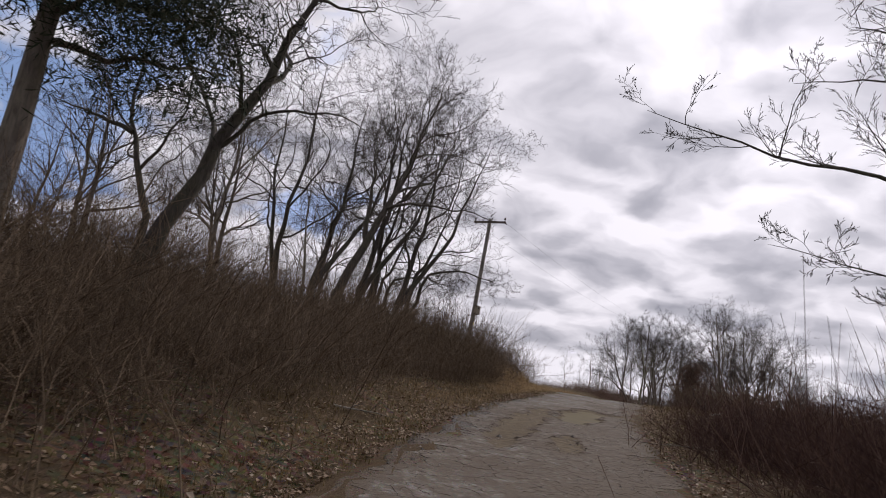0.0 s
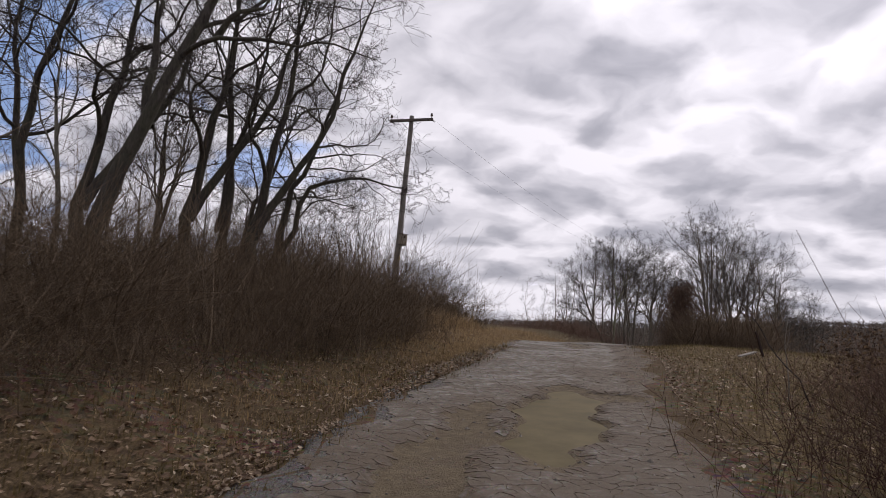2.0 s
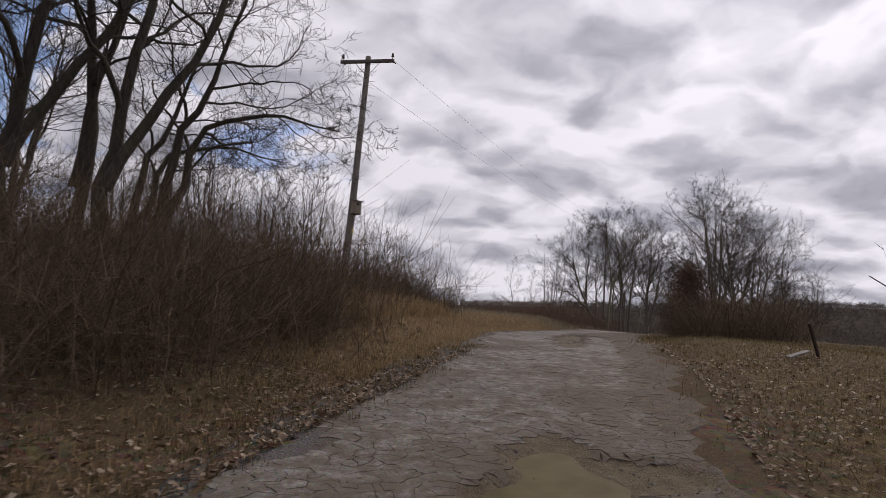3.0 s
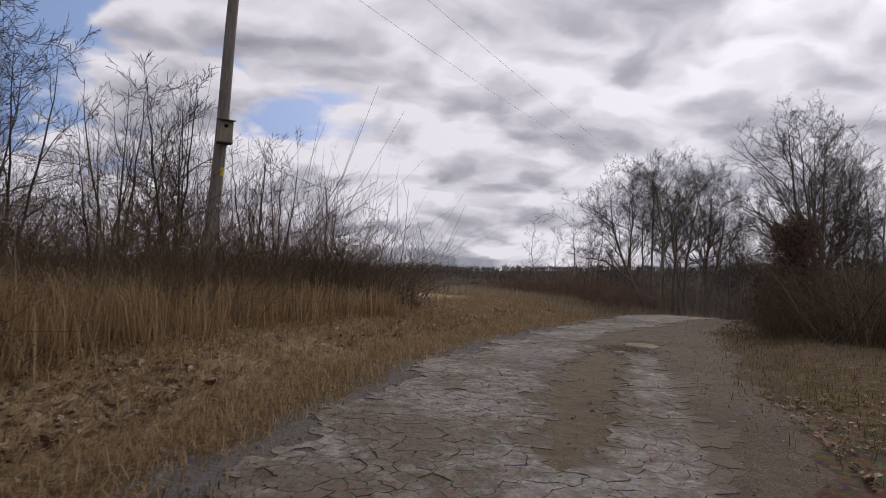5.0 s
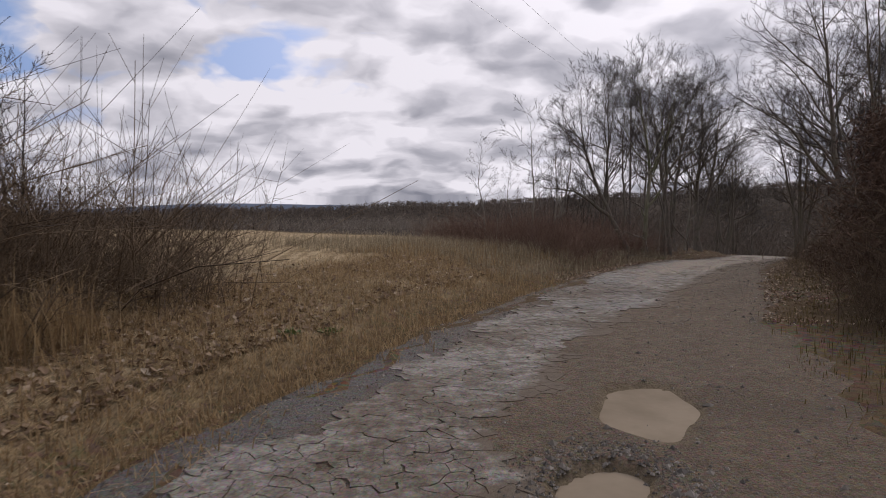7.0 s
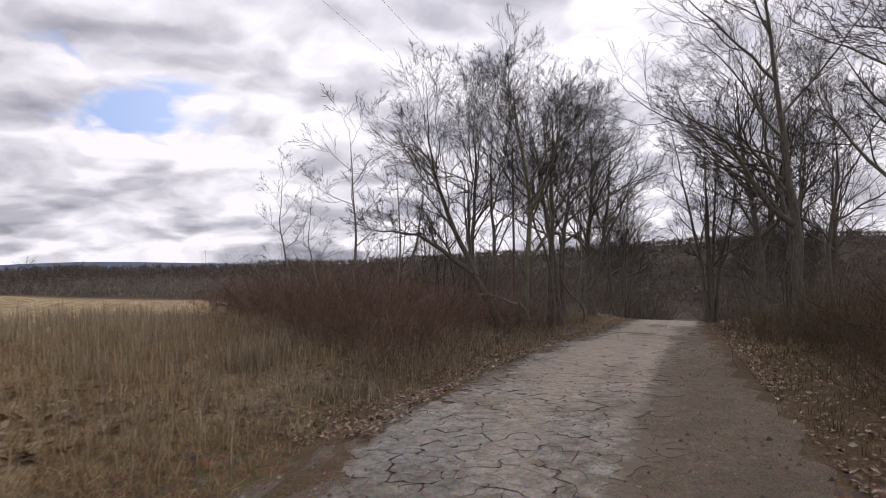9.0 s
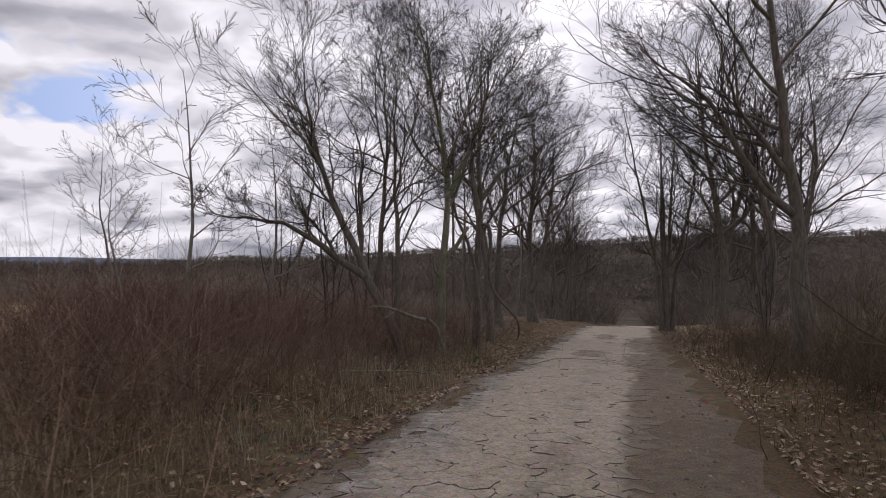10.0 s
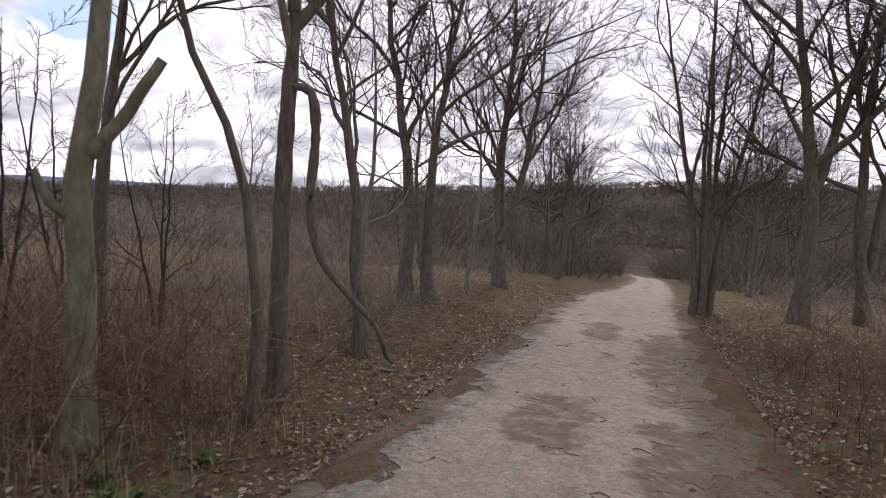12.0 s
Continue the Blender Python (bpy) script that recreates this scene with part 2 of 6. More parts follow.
def ground_material():
    """Soil, leaf litter and short grass; farther off stubble and woods, told apart by two attributes."""
    k = Mat("ground_soil", 0.95)
    v = k.coord()
    fine, mid, big = k.noise(v, 45.0, 5.0, 0.7), k.noise(v, 6.0, 5.0, 0.65), k.noise(v, 0.6, 4.0, 0.6)
    speck = k.voronoi(v, 16.0, "F1", "Color")
    soil = k.ramp(fine, [(0.3, (0.045, 0.032, 0.02)), (0.55, (0.11, 0.078, 0.048)), (0.75, (0.19, 0.14, 0.088))])
    litter = k.ramp(mid, [(0.3, (0.055, 0.04, 0.026)), (0.6, (0.15, 0.115, 0.08)), (0.8, (0.23, 0.18, 0.125))])
    litter = k.mix(0.4, litter, k.mix(1.0, speck, (0.24, 0.175, 0.115), "MULTIPLY"))
    straw = k.fibres()
    straw = k.math("ADD", k.math("MULTIPLY", straw, 0.75), k.math("MULTIPLY", mid, 0.3))
    grass = k.ramp(straw, [(0.5, (0.05, 0.036, 0.018)), (0.62, (0.155, 0.112, 0.056)), (0.74, (0.32, 0.238, 0.13))])
    c = k.mix(k.step(big, 0.42, 0.58), soil, litter)
    c = k.mix(k.math("MULTIPLY", k.attr("grassy"), k.step(mid, 0.3, 0.6)), c, grass)
    stub = k.mix(k.step(k.noise(k.coord((3, 0.35, 1)), 2.0, 4.0), 0.4, 0.6), (0.28, 0.214, 0.13), (0.45, 0.362, 0.236))
    stub = k.mix(0.7, stub, k.ramp(straw, [(0.5, (0.3, 0.26, 0.2)), (0.6, (0.95, 0.9, 0.82)), (0.72, (1.4, 1.32, 1.2))]), "MULTIPLY")
    c = k.mix(k.attr("stubble"), c, stub)
    wood = k.ramp(k.noise(k.coord((1, 1, 0.4)), 0.12, 8.0, 0.75), [(0.38, (0.026, 0.021, 0.017)), (0.62, (0.09, 0.071, 0.055))])
    c = k.mix(k.attr("woods"), c, wood)
    # blue haze of the far hills, painted into the ground colour
    c = k.mix(k.attr("painted_haze"), c, (0.12, 0.155, 0.215))
    k.colour(c).bump(k.math("ADD", fine, mid), 0.6, 0.03)
    k.b.inputs["Specular IOR Level"].default_value = 0.02
    return k.m


def dirt_material():
    """Packed dirt and gravel of the lane: grey grit along the verge, pale dust where the wheels run."""
    k = Mat("packed_dirt", 0.9)
    v = k.coord()
    fine, mid, big = k.noise(v, 90.0, 4.0, 0.75), k.noise(v, 9.0, 5.0, 0.6), k.noise(v, 0.9, 4.0, 0.6)
    stone = k.voronoi(v, 42.0, "F1", "Distance")
    pebble = k.voronoi(v, 55.0, "F1", "Color")
    c = k.ramp(mid, [(0.3, (0.078, 0.059, 0.041)), (0.7, (0.155, 0.118, 0.083))])
    c = k.mix(k.step(fine, 0.48, 0.72), c, (0.21, 0.166, 0.122))
    c = k.mix(k.math("MULTIPLY", k.step(big, 0.5, 0.62), 0.6), c, (0.1, 0.077, 0.055))
    grit = k.mix(k.step(fine, 0.4, 0.65), (0.085, 0.078, 0.071), (0.19, 0.177, 0.163))
    c = k.mix(k.math("MULTIPLY", k.attr("grit"), k.step(mid, 0.3, 0.5)), c, grit)
    patch = k.noise(k.coord((1, 0.6, 1)), 1.7, 5.0, 0.65)
    dust = k.step(k.math("ADD", k.attr("dust"), k.math("MULTIPLY", patch, 0.9)), 0.82, 1.1)
    pale = k.mix(k.step(mid, 0.35, 0.65), (0.33, 0.283, 0.228), (0.25, 0.21, 0.166))
    c = k.mix(k.math("MULTIPLY", dust, 0.9), c, pale)
    c = k.mix(0.18, c, pebble, "OVERLAY")
    mud = k.mix(k.step(mid, 0.35, 0.65), (0.115, 0.088, 0.055), (0.165, 0.128, 0.08))
    c = k.mix(k.math("MULTIPLY", k.attr("mud"), k.step(patch, 0.25, 0.5)), c, mud)
    k.colour(c).bump(k.math("SUBTRACT", fine, stone), 0.8, 0.015)
    k.b.inputs["Specular IOR Level"].default_value = 0.12
    return k.m


def asphalt_material(joined):
    """Old sun-bleached asphalt, stained, with dirt and dust washed over it in patches."""
    k = Mat("worn_asphalt_joined" if joined else "worn_asphalt", 0.9)
    k.b.inputs["Specular IOR Level"].default_value = 0.15
    v = k.coord()
    fine, mid, big = k.noise(v, 120.0, 3.0, 0.8), k.noise(v, 7.0, 6.0, 0.7), k.noise(v, 0.8, 4.0, 0.6)
    stone = k.voronoi(v, 80.0, "F1", "Color")
    r = k.random_island() if joined else k.random_object()
    c = k.ramp(r, [(0.0, (0.25, 0.228, 0.198)), (0.5, (0.275, 0.252, 0.22)), (1.0, (0.305, 0.28, 0.246))])
    c = k.mix(k.math("MULTIPLY", k.step(mid, 0.42, 0.62), 0.7), c, (0.105, 0.09, 0.073))
    c = k.mix(k.math("MULTIPLY", k.step(k.math("ADD", big, k.math("MULTIPLY", mid, 0.35)), 0.62, 0.78), 0.8), c, (0.12, 0.093, 0.067))
    c = k.mix(k.math("MULTIPLY", k.step(k.noise(v, 0.45, 3.0, 0.5), 0.55, 0.66), 0.35), c, (0.135, 0.131, 0.126))
    worn = k.noise(k.coord((1, 0.6, 1)), 1.7, 5.0, 0.65)
    dust = k.step(k.math("ADD", k.attr("dust"), k.math("MULTIPLY", worn, 0.9)), 0.82, 1.1)
    c = k.mix(k.math("MULTIPLY", dust, 0.85), c, k.mix(k.step(mid, 0.35, 0.65), (0.31, 0.262, 0.208), (0.24, 0.2, 0.156)))
    c = k.mix(0.25, c, stone, "OVERLAY")
    grain = k.noise(v, 26.0, 5.0, 0.7)
    c = k.mix(0.8, c, k.ramp(grain, [(0.3, (0.5, 0.48, 0.46)), (0.5, (0.95, 0.95, 0.95)), (0.7, (1.2, 1.19, 1.16))]), "MULTIPLY")
    wob = k.node("ShaderNodeMix")
    wob.data_type = "VECTOR"
    wob.inputs["Factor"].default_value = 0.12
    nc = k.node("ShaderNodeTexNoise", Scale=9.0, Detail=3.0)
    k.link(v, nc.inputs["Vector"])
    k.link(v, wob.inputs["A"])
    k.link(nc.outputs["Color"], wob.inputs["B"])
    hair = k.voronoi(wob.outputs["Result"], 11.0, "DISTANCE_TO_EDGE")
    open_ = k.math("MULTIPLY", k.math("SUBTRACT", 1.0, k.step(hair, 0.006, 0.035)), k.step(k.noise(v, 1.4, 3.0), 0.4, 0.55))
    c = k.mix(k.math("MULTIPLY", open_, k.math("SUBTRACT", 0.75, k.attr("dust"))), c, (0.05, 0.043, 0.035))
    wash = k.step(k.math("ADD", k.math("MULTIPLY", k.attr("soil"), 0.55), k.noise(v, 5.5, 6.0, 0.7)), 0.72, 0.95)
    earth = k.mix(k.step(fine, 0.45, 0.7), k.ramp(mid, [(0.3, (0.07, 0.053, 0.037)), (0.7, (0.135, 0.104, 0.075))]), (0.175, 0.138, 0.102))
    c = k.mix(k.math("MULTIPLY", wash, 0.92), c, earth)
    k.colour(c).bump(k.math("ADD", fine, mid), 0.5, 0.008)
    return k.m


M_GROUND, M_DIRT = ground_material(), dirt_material()
M_ASPHALT, M_ASPHALT_J = asphalt_material(False), asphalt_material(True)


def wood_material(name, dark, light, stretch=(1, 1, 0.08), scale=30.0):
    k = Mat(name, 0.85)
    n = k.noise(k.coord(stretch), scale, 5.0, 0.65, 0.3)
    b = k.noise(k.coord(), 1.5, 3.0)
    c = k.mix(k.math("MULTIPLY", k.step(b, 0.4, 0.65), 0.4), k.ramp(n, [(0.3, dark), (0.7, light)]), dark)
    k.colour(c).bump(n, 0.5, 0.01)
    return k.m


M_POLE = wood_material("weathered_pole", (0.14, 0.12, 0.10), (0.33, 0.30, 0.26))
M_ARM = wood_material("weathered_crossarm", (0.07, 0.055, 0.045), (0.17, 0.14, 0.12), (0.08, 1, 1))
M_BOX = wood_material("birdhouse_boards", (0.22, 0.18, 0.13), (0.40, 0.34, 0.26))


def plain(name, c, rough=0.6, metal=0.0):
    k = Mat(name, rough)
    n = k.noise(k.coord(), 25.0, 4.0)
    k.colour(k.mix(0.35, c, k.ramp(n, [(0.3, tuple(0.4 * x for x in c)), (0.7, tuple(min(1, 1.3 * x) for x in c))])))
    k.b.inputs["Metallic"].default_value = metal
    return k.m


M_IRON = plain("rusty_iron", (0.055, 0.035, 0.028), 0.7, 0.4)
M_GLASS_INS = plain("dark_porcelain", (0.06, 0.035, 0.025), 0.25)
# near-black standing for the shade inside the birdhouse entrance
M_HOLE_SHADE = plain("painted_hole_shade", (0.01, 0.009, 0.008), 0.9)
M_YELLOW = plain("yellow_tag", (0.62, 0.47, 0.04), 0.5)
M_WHITE = plain("pale_tag", (0.62, 0.60, 0.55), 0.5)
M_WIRE = plain("wire", (0.03, 0.03, 0.032), 0.5)
M_STONE = island_material("gravel_stones", [(0.0, (0.10, 0.09, 0.08)), (0.6, (0.19, 0.168, 0.142)), (1.0, (0.32, 0.285, 0.245))])


def water_material(name, dark, light, rough):
    """Still water so full of mud that only a dull sheen of the sky is left on it."""
    k = Mat(name, rough)
    n = k.noise(k.coord(), 2.2, 4.0, 0.6)
    k.colour(k.ramp(n, [(0.3, dark), (0.7, light)]))
    k.rough(k.math("ADD", k.math("MULTIPLY", n, 0.25), rough))
    k.b.inputs["Specular IOR Level"].default_value = 0.01
    return k.m


M_WATER = water_material("muddy_water", (0.10, 0.081, 0.042), (0.165, 0.133, 0.074), 0.35)
M_MUD = water_material("wet_pale_mud", (0.19, 0.15, 0.105), (0.27, 0.22, 0.16), 0.5)


# ---------------------------------------------------------------- mesh helpers
def mesh_object(name, verts, quads=None, tris=None, material=None, smooth=False, parent=None):
    me = bpy.data.meshes.new(name)
    me_fill(me, verts, quads, tris)
    if material:
        me.materials.append(material)
    me.polygons.foreach_set("use_smooth", np.full(len(me.polygons), bool(smooth)))
    ob = new(name, me)
    ob.parent = parent
    return ob


def me_fill(me, verts, quads=None, tris=None):
    verts = np.asarray(verts, np.float32).reshape(-1, 3)
    q = np.zeros((0, 4), np.int32) if quads is None else np.asarray(quads, np.int32).reshape(-1, 4)
    t = np.zeros((0, 3), np.int32) if tris is None else np.asarray(tris, np.int32).reshape(-1, 3)
    me.vertices.add(len(verts))
    me.vertices.foreach_set("co", verts.ravel())
    me.loops.add(q.size + t.size)
    me.loops.foreach_set("vertex_index", np.concatenate([q.ravel(), t.ravel()]))
    me.polygons.add(len(q) + len(t))
    starts = np.concatenate([np.arange(len(q)) * 4, q.size + np.arange(len(t)) * 3]).astype(np.int32)
    me.polygons.foreach_set("loop_start", starts)
    me.update(calc_edges=True)


def part(name, bm, material, parent, label=""):
    me = bpy.data.meshes.new(name)
    bm.to_mesh(me)
    bm.free()
    me.materials.append(material)
    ob = new(name, me)
    ob.parent = parent
    if label:
        tagged(ob, label)
    return ob


def tubes(lines, radii, sides):
    """Tapered tubes along polylines of equal length: lines (n, k, 3), radii (n, k)."""
    lines, radii = np.asarray(lines, float), np.asarray(radii, float)
    n, k, _ = lines.shape
    tan = np.gradient(lines, axis=1)
    tan /= np.linalg.norm(tan, axis=2, keepdims=True) + 1e-9
    mean = tan.mean(1)
    ref = np.where(np.abs(mean[:, 2:3]) > 0.8, np.array([[1.0, 0, 0]]), np.array([[0, 0, 1.0]]))[:, None, :]
    a = np.cross(tan, ref)
    a /= np.linalg.norm(a, axis=2, keepdims=True) + 1e-9
    b = np.cross(tan, a)
    ang = np.arange(sides) * 2 * np.pi / sides
    ring = a[:, :, None, :] * np.cos(ang)[None, None, :, None] + b[:, :, None, :] * np.sin(ang)[None, None, :, None]
    v = lines[:, :, None, :] + ring * radii[:, :, None, None]
    idx = np.arange(n * k * sides).reshape(n, k, sides)
    nxt = np.roll(idx, -1, axis=2)
    q = np.stack([idx[:, :-1], nxt[:, :-1], nxt[:, 1:], idx[:, 1:]], -1)
    return v.reshape(-1, 3), q.reshape(-1, 4)


def join_arrays(pieces):
    vs, qs, off = [], [], 0
    for v, q in pieces:
        vs.append(v)
        qs.append(q + off)
        off += len(v)
    return np.concatenate(vs), np.concatenate(qs)


def box_bm(w, d, h, bevel=0.0, at=(0, 0, 0)):
    bm = bmesh.new()
    bmesh.ops.create_cube(bm, size=1.0)
    bmesh.ops.scale(bm, vec=(w, d, h), verts=bm.verts)
    if bevel:
        bmesh.ops.bevel(bm, geom=bm.edges[:], offset=bevel, segments=2, affect="EDGES")
    bmesh.ops.translate(bm, vec=at, verts=bm.verts)
    return bm


# ---------------------------------------------------------------- the lie of the land
# centre line of the lane: x, y, height of its surface
LANE = np.array([
    (-15.0, -60.0, -2.6), (-7.5, -28.0, -0.9), (-2.2, -9.0, 0.05), (-0.14, -1.1, 0.35), (1.22, 5.55, 0.71),
    (2.17, 10.06, 0.90), (3.36, 14.7, 1.06), (4.55, 18.3, 1.20), (5.93, 22.1, 1.37), (7.2, 26.7, 1.44), (7.97, 29.25, 1.39),
    (10.48, 35.9, 1.15), (11.87, 38.55, 1.08), (13.93, 42.2, 1.00), (16.4, 46.1, 0.75), (18.2, 48.9, 0.50),
    (21.6, 54.2, -0.05), (25.65, 60.4, -0.58), (28.2, 64.1, -0.95), (35.3, 73.9, -2.4), (55.0, 103.0, -6.5), (100.0, 174.0, -16.0), (150.0, 245.0, -20.0),
])


def smooth_line(pts, step):
    """A Catmull-Rom line through pts, sampled every step metres."""
    p = np.vstack([2 * pts[0] - pts[1], pts, 2 * pts[-1] - pts[-2]])
    out = []
    for i in range(1, len(p) - 2):
        n = max(2, int(np.linalg.norm(p[i + 1] - p[i]) / step))
        t = (np.arange(n) / n)[:, None]
        a, b, c, d = p[i - 1], p[i], p[i + 1], p[i + 2]
        out.append(0.5 * (2 * b + (c - a) * t + (2 * a - 5 * b + 4 * c - d) * t**2 + (3 * b - a - 3 * c + d) * t**3))
    return np.vstack(out + [pts[-1:]])


CENTRE = smooth_line(LANE, 0.4)
_seg = np.hypot(*np.diff(CENTRE[:, :2], axis=0).T)
ALONG = np.concatenate([[0], np.cumsum(_seg)])
ALONG -= ALONG[np.argmin(np.hypot(CENTRE[:, 0] + 0.14, CENTRE[:, 1] + 1.1))]  # 0 where the drive begins
TANG = np.gradient(CENTRE[:, :2], axis=0)
TANG /= np.linalg.norm(TANG, axis=1, keepdims=True)


def lane_coords(x, y):
    """Metres along the lane, to its right, and its height there."""
    x, y = np.ravel(x).astype(float), np.ravel(y).astype(float)
    s, d, z = np.empty(len(x)), np.empty(len(x)), np.empty(len(x))
    for lo in range(0, len(x), 20000):
        sl = slice(lo, lo + 20000)
        i = ((x[sl, None] - CENTRE[None, :, 0]) ** 2 + (y[sl, None] - CENTRE[None, :, 1]) ** 2).argmin(1)
        rx, ry = x[sl] - CENTRE[i, 0], y[sl] - CENTRE[i, 1]
        f = rx * TANG[i, 0] + ry * TANG[i, 1]
        s[sl] = ALONG[i] + np.clip(f, -0.4, 0.4)
        d[sl] = np.sign(rx * TANG[i, 1] - ry * TANG[i, 0]) * np.hypot(rx, ry)
        z[sl] = np.interp(s[sl], ALONG, CENTRE[:, 2])
    return s, d, z


def place(s, d):
    """World x, y at s metres along the lane and d to its right."""
    x, y = np.interp(s, ALONG, CENTRE[:, 0]), np.interp(s, ALONG, CENTRE[:, 1])
    tx, ty = np.interp(s, ALONG, TANG[:, 0]), np.interp(s, ALONG, TANG[:, 1])
    return x + ty * d, y - tx * d


def ramp01(v, a, b):
    t = np.clip((v - a) / (b - a), 0, 1)
    return t * t * (3 - 2 * t)


def wavy(x, y, scale, seed):
    """Cheap smooth noise from a few sines, about -1 to 1."""
    r = np.random.RandomState(seed)
    out = 0
    for k in range(6):
        a, f, ph = r.uniform(0, 6.283), scale * 1.5**k * r.uniform(0.8, 1.2), r.uniform(0, 6.283)
        out = out + np.sin((x * math.cos(a) + y * math.sin(a)) * f + ph) / 1.4**k
    return out / 2.4


def left_edge(s):
    """How far left of the centre the worn asphalt reaches."""
    return -np.interp(s, [-20, 10, 16, 20, 30, 36, 42, 47, 54], [1.45, 1.45, 1.75, 2.25, 2.35, 2.15, 1.85, 1.7, 1.5]) - 0.07 * np.sin(np.multiply(s, 1.7)) - 0.05 * np.sin(np.multiply(s, 4.3) + 1) - 0.03 * np.sin(np.multiply(s, 9.1))


def right_edge(s):
    """How far right of the centre it reaches; beyond lies the dirt."""
    return np.interp(s, [-20, 14, 19, 22, 30, 33, 34.5, 38, 41, 46, 52, 58, 64], [1.65, 1.65, 1.35, 1.0, 1.1, 0.95, -0.5, -0.3, 0.25, 0.6, 0.65, 1.1, 1.4])


def dirt_edge(s):
    """How far right of the centre the packed dirt reaches."""
    return np.interp(s, [-20, 14, 19, 23, 34, 38, 44, 52, 60], [1.85, 1.85, 1.6, 1.7, 2.1, 2.0, 1.75, 1.55, 1.5]) + 0.07 * np.sin(np.multiply(s, 1.5) + 2) + 0.05 * np.sin(np.multiply(s, 3.9)) + 0.03 * np.sin(np.multiply(s, 8.3))


def land(x, y):
    shape = np.shape(x)
    x, y = np.ravel(x).astype(float), np.ravel(y).astype(float)
    s, d, z = lane_coords(x, y)
    left, right = np.maximum(-d + left_edge(s), 0), np.maximum(d - dirt_edge(s), 0)
    # left: a bank with brush that fades out where the field begins
    bank = 1.0 - ramp01(s, 20, 34)
    rise = bank * (0.75 * ramp01(left, 0.8, 3.6) + 0.55 * ramp01(left, 3.5, 8.0) + 0.5 * ramp01(left, 8, 20))
    rise += (1 - bank) * (0.28 * ramp01(left, 0.4, 3.0))
    rise -= 0.10 * ramp01(left, 0.0, 0.4) * (1 - ramp01(left, 0.6, 1.6))
    # right: low shoulder
    edge = 1 - ramp01(s, 6, 12)
    rise += edge * 0.55 * ramp01(right, 0.5, 3.0) + ramp01(s, 26, 34) * 0.18 * ramp01(right, 0.3, 2.0)
    # far off the lane its own fall is forgotten: a broad shoulder of land that sinks into a valley
    away = np.hypot(np.maximum(np.abs(d) - 8, 0), 0)
    level = 1.15 - 0.012 * np.maximum(left - 45, 0) - 0.05 * np.maximum(right - 12, 0) - 0.02 * np.maximum(s - 95, 0)
    # the field ends on a low crest; beyond it the ground falls to the valley
    level = level - 0.058 * np.maximum(y - 60 + 2.5 * np.sin(x * 0.05), 0) * ramp01(y, 60, 72)
    level = np.maximum(level, -34)
    h = z + rise
    k = ramp01(away, 0, 26)
    h = h * (1 - k) + (level + 0.5 * rise) * k
    h += 0.05 * wavy(x, y, 0.9, 3) * ramp01(np.abs(d), 1.7, 3.0) + 0.22 * wavy(x, y, 0.12, 5) * ramp01(np.abs(d), 4, 14)
    # valley and hills
    r = np.hypot(x - 15, y - 40)
    ang = np.degrees(np.arctan2(x - 15, y - 40))
    h -= 9 * ramp01(r, 150, 420)
    h += 1.6 * wavy(x, y, 0.021, 33) * ramp01(r, 130, 260)
    hill = np.interp(ang, [-180, -60, -25, -5, 5, 20, 35, 50, 90, 180], [-14, -14, -15, -13, -10, -2, 11, 15, 12, -14]) + 2.6 * wavy(ang, ang * 0, 0.4, 9)
    h = h + (hill - h) * ramp01(r, 450, 800)
    far = -28 + 15 * np.exp(-(((ang + 17) / 8) ** 2)) - 16 * ramp01(ang, -8, 2) + 1.5 * wavy(ang, ang * 0, 0.25, 19)
    h -= 26 * ramp01(r, 830, 1400)
    h = h + (np.maximum(far, h - 60) - h) * ramp01(r, 1500, 2300) - 0.06 * np.maximum(r - 2350, 0)
    return h.reshape(shape)


